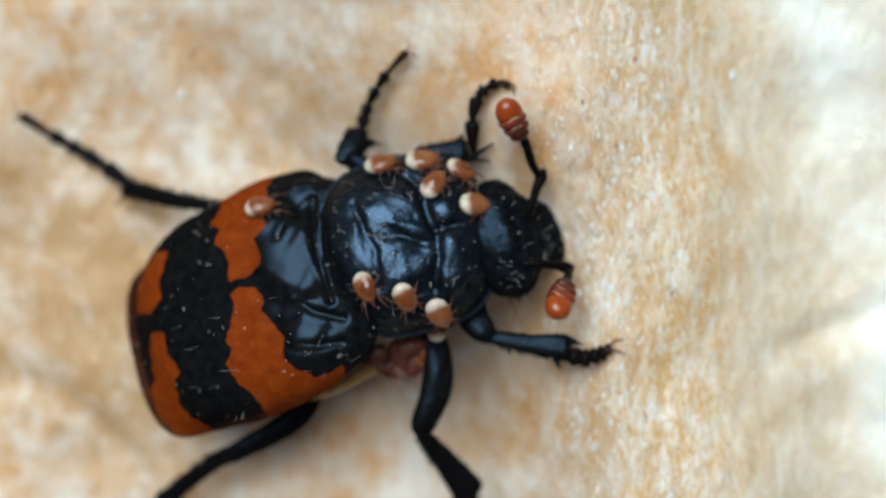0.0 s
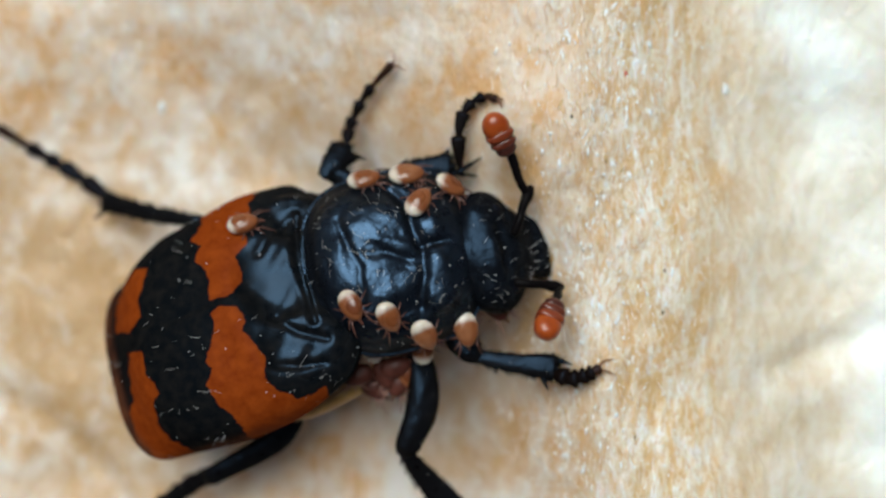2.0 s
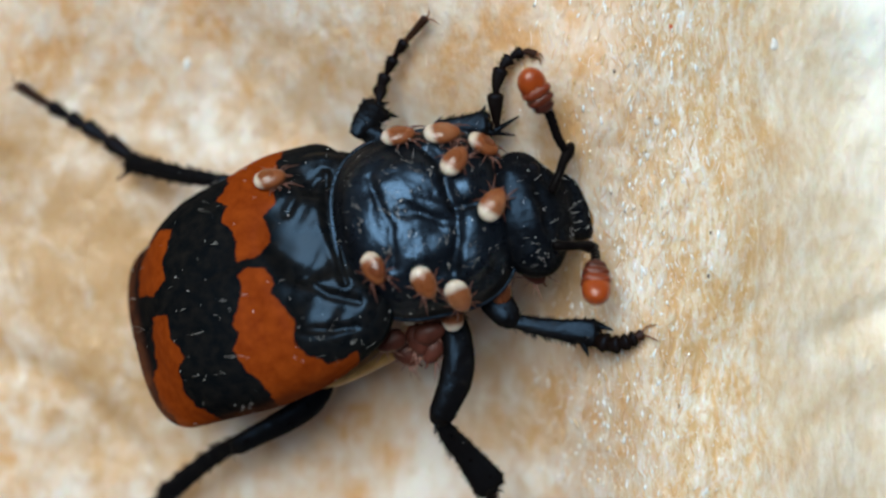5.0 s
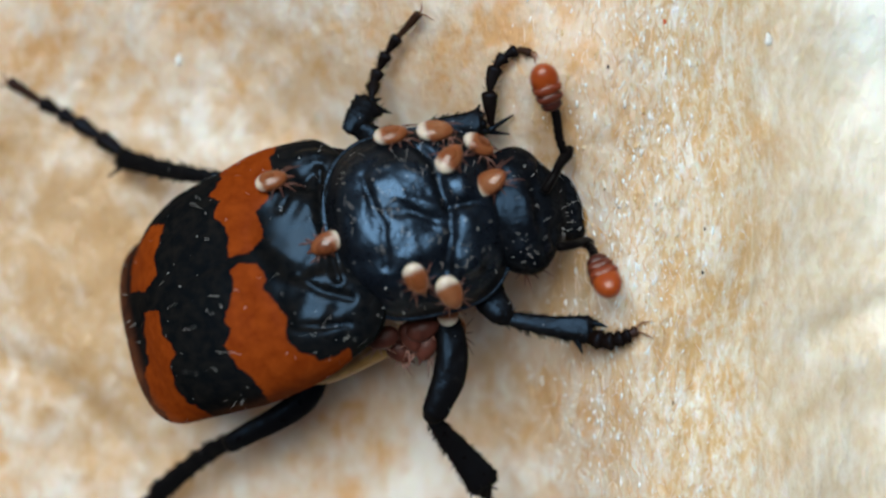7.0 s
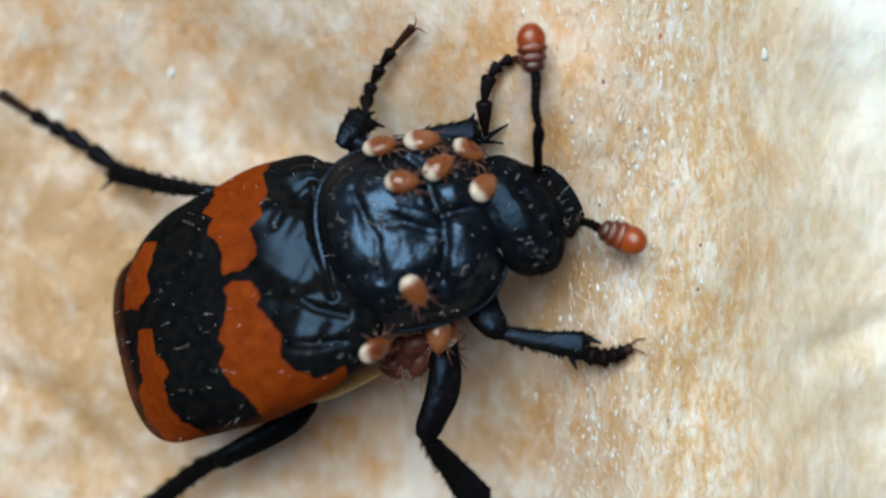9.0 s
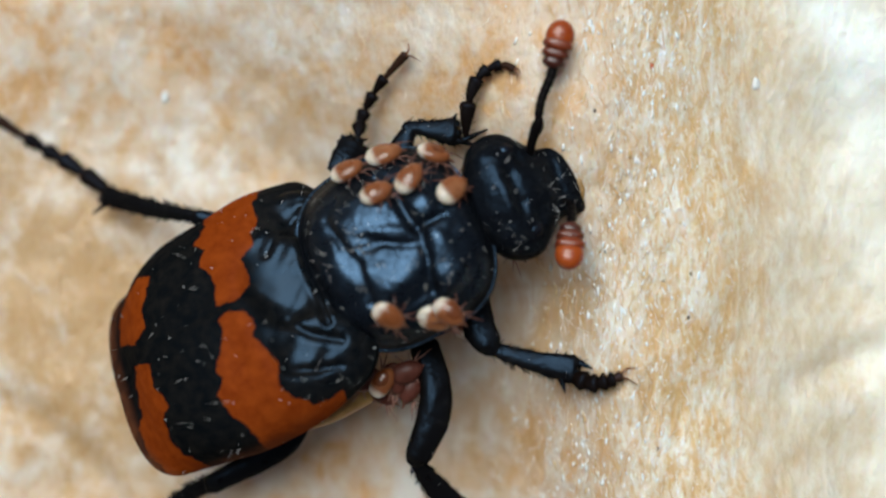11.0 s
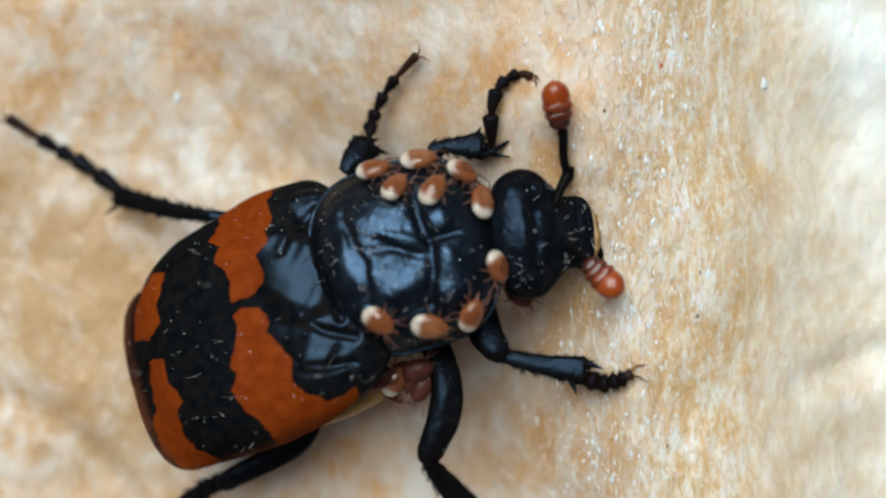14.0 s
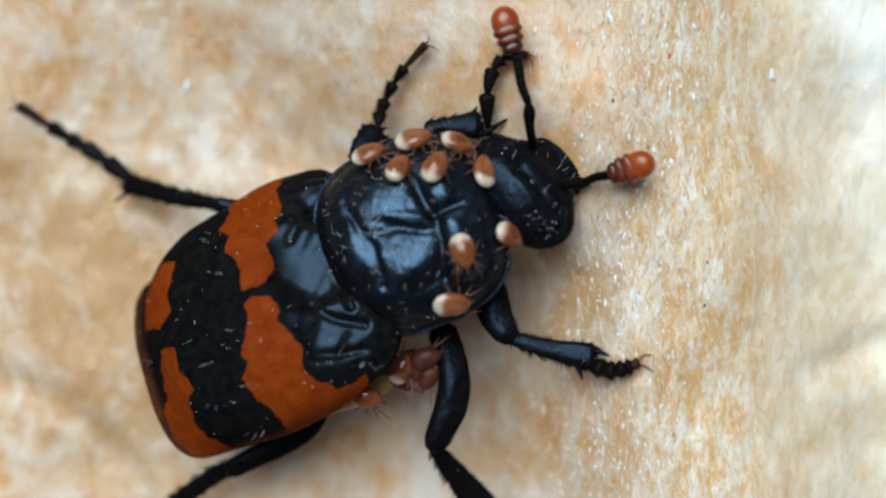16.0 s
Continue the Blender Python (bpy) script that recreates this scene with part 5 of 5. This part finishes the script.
ride((0, riding(0, -2.189, -1.514, -65)),
     (0.5, riding(0.5, -2.206, -1.537, -65)),
     (1, riding(1, -2.158, -1.555, -62)),
     (1.5, riding(1.5, -2.116, -1.536, -60)),
     (2, riding(2, -2.103, -1.509, -60)),
     (2.5, riding(2.5, -2.183, -1.578, -60)),
     (3, riding(3, -2.145, -1.596, -60)),
     (3.5, riding(3.5, -2.146, -1.634, -62)),
     (4, riding(4, -2.024, -1.509, -60)),
     (4.5, riding(4.5, -2.138, -1.621, -55)),
     (7, riding(7, -3.792, -0.895, 205)),
     (7.5, riding(7.5, -3.797, -4.062, -15)),
     (8, riding(8, -2.729, -4.019, 40)),
     (8.5, riding(8.5, -2.371, -3.673, 45)),
     (9, riding(9, -2.172, -3.683, 15)),
     (11.5, perch(-1.589, -4.142, -2.3, 60)),
     (16, perch(-1.589, -4.142, -2.3, 60)))
ride((0, riding(0, -0.953, -1.796, -62)),
     (0.5, riding(0.5, -1.015, -1.834, -60)),
     (1, riding(1, -0.996, -1.849, -60)),
     (1.5, riding(1.5, -0.999, -1.825, -60)),
     (2, riding(2, -0.991, -1.835, -60)),
     (2.5, riding(2.5, -0.929, -1.884, -60)),
     (3, riding(3, -0.974, -1.844, -60)),
     (3.5, riding(3.5, -0.917, -1.864, -60)),
     (4, riding(4, -0.876, -1.952, -60)),
     (4.5, riding(4.5, -0.921, -1.987, -60)),
     (7, riding(7, -0.954, -1.912, -65)),
     (7.5, riding(7.5, -1.018, -1.932, -58)),
     (8, riding(8, -0.966, -1.960, -55)),
     (8.5, riding(8.5, -0.894, -1.930, -55)),
     (9, riding(9, -0.806, -1.836, -55)),
     (11.5, riding(11.5, -1.452, -1.694, -32)),
     (12, riding(12, -1.560, -1.658, -30)),
     (12.5, riding(12.5, -1.627, -1.835, -28)),
     (13, riding(13, -1.697, -1.763, -30)),
     (13.5, riding(13.5, -1.889, -1.967, -40)),
     (14, riding(14, -1.954, -1.944, -35)),
     (14.5, riding(14.5, -1.850, -2.117, -40)),
     (15, riding(15, -2.151, -1.906, -80)),
     (15.5, riding(15.5, -2.163, -3.118, -100)),
     (16, riding(16, -2.775, -4.972, -20)))
ride((0, riding(0, 0.204, -2.344, -65)),
     (0.5, riding(0.5, 0.156, -2.321, -65)),
     (1, riding(1, 0.164, -2.425, -65)),
     (1.5, riding(1.5, 0.211, -2.432, -65)),
     (2, riding(2, 0.213, -2.422, -65)),
     (2.5, riding(2.5, 0.196, -2.338, -65)),
     (3, riding(3, 0.213, -2.348, -65)),
     (3.5, riding(3.5, 0.256, -2.310, -65)),
     (4, riding(4, 0.218, -2.394, -65)),
     (4.5, riding(4.5, 0.170, -2.352, -65)),
     (7, riding(7, 0.093, -2.346, -65)),
     (7.5, riding(7.5, 0.167, -2.435, -65)),
     (8, riding(8, 0.180, -2.426, -70)),
     (8.5, riding(8.5, 0.182, -2.396, -80)),
     (9, riding(9, -0.037, -3.374, -90)),
     (11.5, riding(11.5, 0.175, -1.621, -10)),
     (12, riding(12, 0.015, -1.709, -10)),
     (12.5, riding(12.5, 0.092, -1.763, -10)),
     (13, riding(13, -0.115, -1.899, -12)),
     (13.5, riding(13.5, -0.326, -2.164, -15)),
     (14, riding(14, -0.385, -2.087, -10)),
     (14.5, riding(14.5, -0.249, -2.242, -12)),
     (15, riding(15, -0.208, -2.049, -15)),
     (15.5, riding(15.5, -0.059, -1.900, -5)),
     (16, riding(16, 0.019, -1.751, -2)))
ride((0, perch(-1.565, -2.978, -1.95, 88)),
     (0.5, perch(-1.547, -3.016, -1.95, 88)),
     (1, perch(-1.566, -3.070, -1.95, 88)),
     (1.5, perch(-1.468, -3.106, -1.95, 88)),
     (2, perch(-1.522, -3.060, -1.95, 88)),
     (2.5, perch(-1.547, -3.018, -1.95, 88)),
     (3, perch(-1.562, -2.976, -1.95, 88)),
     (3.5, perch(-1.455, -3.015, -1.95, 88)),
     (4, perch(-1.515, -2.965, -1.95, 88)),
     (4.5, perch(-1.438, -2.958, -1.95, 88)),
     (7, perch(-1.534, -3.013, -1.95, 88)),
     (7.5, perch(-1.449, -2.995, -1.95, 88)),
     (8, perch(-1.600, -3.006, -1.95, 88)),
     (8.5, perch(-1.822, -2.846, -1.95, 88)),
     (9, perch(-1.727, -2.768, -1.95, 88)),
     (11.5, perch(-0.942, -2.411, -1.95, 88)),
     (12, perch(-1.056, -2.508, -1.95, 88)),
     (12.5, perch(-1.124, -2.660, -1.95, 88)),
     (13, perch(-1.337, -2.658, -1.95, 88)),
     (13.5, perch(-1.466, -2.777, -1.95, 88)),
     (14, perch(-1.605, -2.712, -1.95, 88)),
     (14.5, perch(-1.534, -2.848, -1.95, 88)),
     (15, perch(-1.493, -2.681, -1.95, 88)),
     (15.5, perch(-1.087, -2.601, -1.95, 88)),
     (16, perch(-1.268, -2.417, -1.95, 88)))
ride((0, perch(0.134, -2.998, -1.95, 92)),
     (0.5, perch(0.102, -3.074, -1.95, 92)),
     (1, perch(0.206, -3.148, -1.95, 92)),
     (1.5, perch(0.196, -3.120, -1.95, 92)),
     (2, perch(0.155, -3.115, -1.95, 92)),
     (2.5, perch(0.082, -3.071, -1.95, 92)),
     (3, perch(0.130, -3.085, -1.95, 92)),
     (3.5, perch(0.047, -3.087, -1.95, 92)),
     (4, perch(-0.117, -3.204, -1.95, 92)),
     (4.5, perch(-0.064, -3.192, -1.95, 92)),
     (7, perch(0.037, -3.099, -1.95, 92)),
     (7.5, perch(0.098, -3.116, -1.95, 92)),
     (8, perch(0.110, -3.202, -1.95, 92)),
     (8.5, perch(0.147, -3.135, -1.95, 92)),
     (9, perch(0.218, -3.259, -1.95, 92)),
     (11.5, perch(1.159, -1.943, -1.95, 92)),
     (12, perch(1.083, -1.985, -1.95, 92)),
     (12.5, perch(1.019, -2.156, -1.95, 92)),
     (13, perch(1.146, -2.183, -1.95, 92)),
     (13.5, perch(0.811, -2.481, -1.95, 92)),
     (14, riding(14, 0.862, -1.730, 75)),
     (14.5, riding(14.5, 0.285, 0.516, 40)),
     (15, riding(15, 0.434, 0.519, -40)),
     (15.5, riding(15.5, 0.313, -0.187, -80)),
     (16, riding(16, 0.386, -0.173, -75)))
ride((0, riding(0, -5.940, 1.154, 15)),
     (0.5, riding(0.5, -5.902, 1.148, 15)),
     (1, riding(1, -5.920, 1.139, 15)),
     (1.5, riding(1.5, -5.865, 1.091, 15)),
     (2, riding(2, -5.888, 1.108, 15)),
     (2.5, riding(2.5, -5.929, 1.112, 15)),
     (3, riding(3, -5.898, 1.101, 15)),
     (3.5, riding(3.5, -5.856, 1.132, 15)),
     (4, riding(4, -5.934, 1.205, 15)),
     (4.5, riding(4.5, -5.969, 1.268, 15)),
     (7, riding(7, -5.589, 1.038, 15)),
     (7.5, riding(7.5, -5.070, 1.404, 20)),
     (8, riding(8, -4.797, 1.295, 0)),
     (8.5, riding(8.5, -1.778, 1.219, 0)),
     (9, riding(9, -1.162, 1.461, 0)),
     (11.5, riding(11.5, -1.743, 2.056, 35)),
     (12, riding(12, -1.708, 2.202, 40)),
     (12.5, riding(12.5, -1.562, 2.226, 50)),
     (13, riding(13, -1.658, 2.219, 60)),
     (13.5, riding(13.5, -1.461, 2.082, 65)),
     (14, riding(14, -1.492, 2.102, 60)),
     (14.5, riding(14.5, -1.388, 2.153, 65)),
     (15, riding(15, -1.473, 2.159, 70)),
     (15.5, riding(15.5, -1.529, 2.237, 65)),
     (16, riding(16, -1.687, 2.322, 65)),
     who=runner)
ride((0, perch(-0.454, -3.953, -2.4, -80)),
     (3.5, perch(-0.454, -3.953, -2.4, -80)),
     (4, riding(4, -0.649, -2.674, 0)),
     (4.5, riding(4.5, 1.605, -2.146, -70)),
     (7, perch(0.303, -3.763, -2.6, -80)),
     (9, perch(0.303, -3.763, -2.6, -80)),
     (11.5, riding(11.5, 0.597, -0.488, -5)),
     (12, riding(12, 0.384, 0.469, 65)),
     (12.5, riding(12.5, 1.243, 0.508, -35)),
     (13, riding(13, 1.656, 0.097, -55)),
     (13.5, riding(13.5, 1.540, -0.336, -50)),
     (14, riding(14, 1.628, -0.304, -60)),
     (14.5, riding(14.5, 1.744, -0.480, -60)),
     (15, riding(15, 1.718, -0.195, -40)),
     (15.5, riding(15.5, 1.705, 0.030, -20)),
     (16, riding(16, 1.726, 0.335, -15)))
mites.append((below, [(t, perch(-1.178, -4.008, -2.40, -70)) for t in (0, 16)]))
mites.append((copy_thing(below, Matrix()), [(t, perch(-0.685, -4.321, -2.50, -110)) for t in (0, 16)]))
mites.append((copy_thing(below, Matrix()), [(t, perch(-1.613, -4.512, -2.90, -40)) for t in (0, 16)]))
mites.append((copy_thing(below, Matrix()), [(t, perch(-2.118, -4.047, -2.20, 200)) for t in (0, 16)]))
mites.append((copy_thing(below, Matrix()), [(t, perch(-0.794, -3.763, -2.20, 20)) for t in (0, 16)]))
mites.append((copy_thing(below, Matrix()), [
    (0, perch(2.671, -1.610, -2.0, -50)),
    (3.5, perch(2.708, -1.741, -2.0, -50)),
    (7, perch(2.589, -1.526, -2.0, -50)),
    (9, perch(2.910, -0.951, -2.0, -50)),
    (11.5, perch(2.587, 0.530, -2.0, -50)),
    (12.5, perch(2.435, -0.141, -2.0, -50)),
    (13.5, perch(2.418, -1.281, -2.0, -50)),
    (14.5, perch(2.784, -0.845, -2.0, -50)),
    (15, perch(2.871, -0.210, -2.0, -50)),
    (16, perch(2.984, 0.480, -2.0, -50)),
]))



def motions():
    for w in wings + [abdomen]:
        walk(w, BODY_ROWS)
    walk(pronotum, PRO_ROWS)
    walk(head, HEAD_ROWS)
    walk(reaching_leg, [(t, swung(FOOT, (1.146, -1.954, -1.9), -turn)) for t, turn in (
        (0, 0.0), (7, 0.0), (8.5, 0.0), (9, 0.8), (11.5, 6.0), (12, 5.2), (12.5, 4.9), (13, 3.8), (13.5, 2.0), (14, 1.9), (14.5, 1.4), (15, 2.4), (15.5, 3.6), (16, 4.8))])
    walk(raised_leg, [
        (0, about((-0.454, 2.099, -2.2), 0, -0.175, -0.496, 0, 0, 0, 0.0)),
        (4.5, about((-0.454, 2.099, -2.2), 0, -0.201, -0.510, 0, 0, 0, 0.0)),
        (7, about((-0.454, 2.099, -2.2), 0, -0.158, -0.623, 0, 0, 0, 0.0)),
        (9, about((-0.454, 2.099, -2.2), 0, -0.156, -0.445, 0, 0, 0, 0.0)),
        (11.5, about((-0.454, 2.099, -2.2), 0, -0.803, 0.833, 0, 0, 0, -8.5)),
        (12, about((-0.454, 2.099, -2.2), 0, -0.679, 0.778, 0, 0, 0, -7.2)),
        (12.5, about((-0.454, 2.099, -2.2), 0, -0.594, 0.687, 0, 0, 0, -6.2)),
        (13, about((-0.454, 2.099, -2.2), 0, -0.325, 0.347, 0, 0, 0, -2.1)),
        (13.5, about((-0.454, 2.099, -2.2), 0, 0.026, -0.022, 0, 0, 0, 1.8)),
        (14, about((-0.454, 2.099, -2.2), 0, -0.014, 0.015, 0, 0, 0, -0.0)),
        (14.5, about((-0.454, 2.099, -2.2), 0, 0.000, 0.000, 0, 0, 0, 0.0)),
        (15, about((-0.454, 2.099, -2.2), 0, -0.123, 0.011, 0, 0, 0, 0.0)),
        (15.5, about((-0.454, 2.099, -2.2), 0, -0.281, 0.098, 0, 0, 0, -0.0)),
        (16, about((-0.454, 2.099, -2.2), 0, -0.445, 0.354, 0, 0, 0, -0.2)),
    ])
    walk(antennae[0][0], [
        (0, aim((3.501, 1.335, -0.493), (3.819, 2.145, -0.845))),
        (0.5, aim((3.51, 1.347, -0.521), (3.769, 2.202, -0.845))),
        (1, aim((3.523, 1.355, -0.431), (3.789, 2.122, -0.845))),
        (1.5, aim((3.429, 1.413, -0.510), (3.822, 2.206, -0.845))),
        (2, aim((3.475, 1.311, -0.489), (3.775, 2.124, -0.845))),
        (2.5, aim((3.414, 1.32, -0.471), (3.776, 2.089, -0.845))),
        (3, aim((3.477, 1.311, -0.478), (3.782, 2.112, -0.845))),
        (3.5, aim((3.426, 1.291, -0.458), (3.743, 2.067, -0.845))),
        (4, aim((3.408, 1.367, -0.441), (3.757, 2.111, -0.845))),
        (4.5, aim((3.419, 1.372, -0.465), (3.753, 2.149, -0.845))),
        (7, aim((3.474, 1.227, -0.438), (3.912, 1.918, -0.845))),
        (7.5, aim((3.682, 1.148, -0.454), (4.12, 1.859, -0.845))),
        (8, aim((3.468, 1.412, -0.420), (4.09, 1.916, -0.845))),
        (8.5, aim((3.381, 1.637, -0.630), (3.434, 2.728, -0.589))),
        (9, aim((3.177, 2.217, -0.669), (3.153, 3.335, 0))),
        (11.5, aim((3.198, 3.454, -0.728), (3.576, 4.49, 0))),
        (12, aim((3.379, 2.956, -0.628), (3.813, 3.868, -0.777))),
        (12.5, aim((3.504, 2.7, -0.525), (4.098, 3.372, -0.845))),
        (13, aim((3.562, 2.303, -0.392), (4.265, 2.622, -0.845))),
        (13.5, aim((3.833, 1.619, -0.277), (4.453, 1.587, -0.845))),
        (14, aim((3.704, 1.809, -0.603), (4.105, 2.674, -0.845))),
        (14.5, aim((3.607, 1.977, -0.615), (3.871, 2.902, -0.845))),
        (15, aim((3.097, 2.654, -0.715), (3.028, 3.758, 0))),
        (15.5, aim((2.898, 2.933, -0.686), (2.873, 4.065, -0.485))),
        (16, aim((2.644, 3.483, -0.681), (2.485, 4.587, 0))),
    ])
    walk(antennae[0][1], [
        (0, aim((3.819, 2.145, -0.845), (2.426, 4.827, 0.455))),
        (0.5, aim((3.769, 2.202, -0.845), (2.416, 4.905, 0.455))),
        (1, aim((3.789, 2.122, -0.845), (2.46, 4.837, 0.455))),
        (1.5, aim((3.822, 2.206, -0.845), (2.419, 4.883, 0.455))),
        (2, aim((3.775, 2.124, -0.845), (2.417, 4.824, 0.455))),
        (2.5, aim((3.776, 2.089, -0.845), (2.383, 4.771, 0.455))),
        (3, aim((3.782, 2.112, -0.845), (2.34, 4.768, 0.455))),
        (3.5, aim((3.743, 2.067, -0.845), (2.354, 4.751, 0.455))),
        (4, aim((3.757, 2.111, -0.845), (2.317, 4.769, 0.455))),
        (4.5, aim((3.753, 2.149, -0.845), (2.273, 4.784, 0.455))),
        (7, aim((3.912, 1.918, -0.845), (2.988, 4.796, 0.455))),
        (7.5, aim((4.12, 1.859, -0.845), (4.353, 4.872, 0.455))),
        (8, aim((4.09, 1.916, -0.845), (3.243, 4.817, 0.455))),
        (8.5, aim((3.434, 2.728, -0.589), (2.99, 5.86, 0.317))),
        (9, aim((3.153, 3.335, 0), (2.872, 6.613, 0))),
        (11.5, aim((3.576, 4.49, 0), (4.55, 7.633, 0))),
        (12, aim((3.813, 3.868, -0.777), (4.696, 6.803, 0.419))),
        (12.5, aim((4.098, 3.372, -0.845), (5.367, 6.115, 0.455))),
        (13, aim((4.265, 2.622, -0.845), (5.454, 5.4, 0.455))),
        (13.5, aim((4.453, 1.587, -0.845), (6.173, 4.073, 0.455))),
        (14, aim((4.105, 2.674, -0.845), (3.522, 5.64, 0.455))),
        (14.5, aim((3.871, 2.902, -0.845), (3.099, 5.824, 0.455))),
        (15, aim((3.028, 3.758, 0), (1.775, 6.8, 0))),
        (15.5, aim((2.873, 4.065, -0.485), (1.738, 7.062, 0.261))),
        (16, aim((2.485, 4.587, 0), (1.561, 7.744, 0))),
    ])
    walk(antennae[1][0], [
        (0, aim((3.826, -0.842, -0.559), (4.767, -0.971, -1.100))),
        (0.5, aim((3.943, -0.850, -0.495), (4.800, -0.983, -1.100))),
        (1, aim((3.889, -0.860, -0.540), (4.813, -1.003, -1.100))),
        (1.5, aim((3.878, -0.869, -0.560), (4.817, -0.990, -1.100))),
        (2, aim((3.852, -0.900, -0.569), (4.793, -1.007, -1.100))),
        (2.5, aim((3.807, -0.847, -0.624), (4.830, -0.998, -1.100))),
        (3, aim((3.877, -0.830, -0.616), (4.905, -1.009, -1.100))),
        (3.5, aim((3.846, -0.818, -0.599), (4.870, -1.030, -1.100))),
        (4, aim((3.832, -0.835, -0.580), (4.803, -0.974, -1.100))),
        (4.5, aim((3.776, -0.861, -0.501), (4.610, -0.946, -1.100))),
        (7, aim((4.084, -0.970, -0.344), (4.579, -0.915, -1.100))),
        (7.5, aim((3.948, -0.930, -0.383), (4.778, -0.907, -1.100))),
        (8, aim((4.021, -0.981, -0.311), (4.559, -1.013, -1.100))),
        (8.5, aim((4.209, -0.472, -0.355), (4.511, -0.099, -1.100))),
        (9, aim((4.319, 0.154, -0.269), (4.449, 0.316, -1.100))),
        (11.5, aim((3.595, 1.813, -0.650), (4.595, 1.963, -1.100))),
        (12, aim((3.652, 1.046, -0.650), (4.652, 1.196, -1.100))),
        (12.5, aim((3.571, 0.595, -0.650), (4.571, 0.745, -1.100))),
        (13, aim((3.318, -0.077, -0.650), (4.318, 0.073, -1.100))),
        (13.5, aim((3.211, -1.355, -0.650), (4.211, -1.205, -1.100))),
        (14, aim((3.129, 0.211, -0.650), (4.129, 0.361, -1.100))),
        (14.5, aim((3.191, 0.575, -0.650), (4.191, 0.725, -1.100))),
        (15, aim((3.446, 1.001, -0.650), (4.446, 1.151, -1.100))),
        (15.5, aim((3.489, 1.494, -0.650), (4.489, 1.644, -1.100))),
        (16, aim((3.398, 1.949, -0.650), (4.398, 2.099, -1.100))),
    ])
    walk(antennae[1][1], [
        (0, aim((4.767, -0.971, -1.100), (4.349, -2.008, 1.080))),
        (0.5, aim((4.800, -0.983, -1.100), (4.429, -2.032, 1.083))),
        (1, aim((4.813, -1.003, -1.100), (4.386, -2.038, 1.079))),
        (1.5, aim((4.817, -0.990, -1.100), (4.402, -2.028, 1.080))),
        (2, aim((4.793, -1.007, -1.100), (4.374, -2.043, 1.080))),
        (2.5, aim((4.830, -0.998, -1.100), (4.365, -2.021, 1.077))),
        (3, aim((4.905, -1.009, -1.100), (4.392, -2.017, 1.073))),
        (3.5, aim((4.870, -1.030, -1.100), (4.402, -2.052, 1.077))),
        (4, aim((4.803, -0.974, -1.100), (4.467, -2.031, 1.085))),
        (4.5, aim((4.610, -0.946, -1.100), (4.395, -2.024, 1.090))),
        (7, aim((4.579, -0.915, -1.100), (4.984, -1.943, 1.087))),
        (7.5, aim((4.778, -0.907, -1.100), (4.454, -2.100, 1.015))),
        (8, aim((4.559, -1.013, -1.100), (4.774, -2.120, 1.075))),
        (8.5, aim((4.511, -0.099, -1.100), (5.616, -1.246, 0.761))),
        (9, aim((4.449, 0.316, -1.100), (5.925, -0.282, 0.762))),
        (11.5, aim((4.595, 1.963, -1.100), (4.232, 0.412, 0.762))),
        (12, aim((4.652, 1.196, -1.100), (4.405, -0.377, 0.762))),
        (12.5, aim((4.571, 0.745, -1.100), (4.251, -0.815, 0.762))),
        (13, aim((4.318, 0.073, -1.100), (4.390, -1.518, 0.762))),
        (13.5, aim((4.211, -1.205, -1.100), (4.372, -2.790, 0.762))),
        (14, aim((4.129, 0.361, -1.100), (5.257, -0.763, 0.762))),
        (14.5, aim((4.191, 0.725, -1.100), (5.494, -0.191, 0.762))),
        (15, aim((4.446, 1.151, -1.100), (6.027, 1.346, 0.762))),
        (15.5, aim((4.489, 1.644, -1.100), (6.026, 2.059, 0.762))),
        (16, aim((4.398, 2.099, -1.100), (5.918, 2.574, 0.761))),
    ])
    for mite, rows in mites:
        walk(mite, rows)


motions()
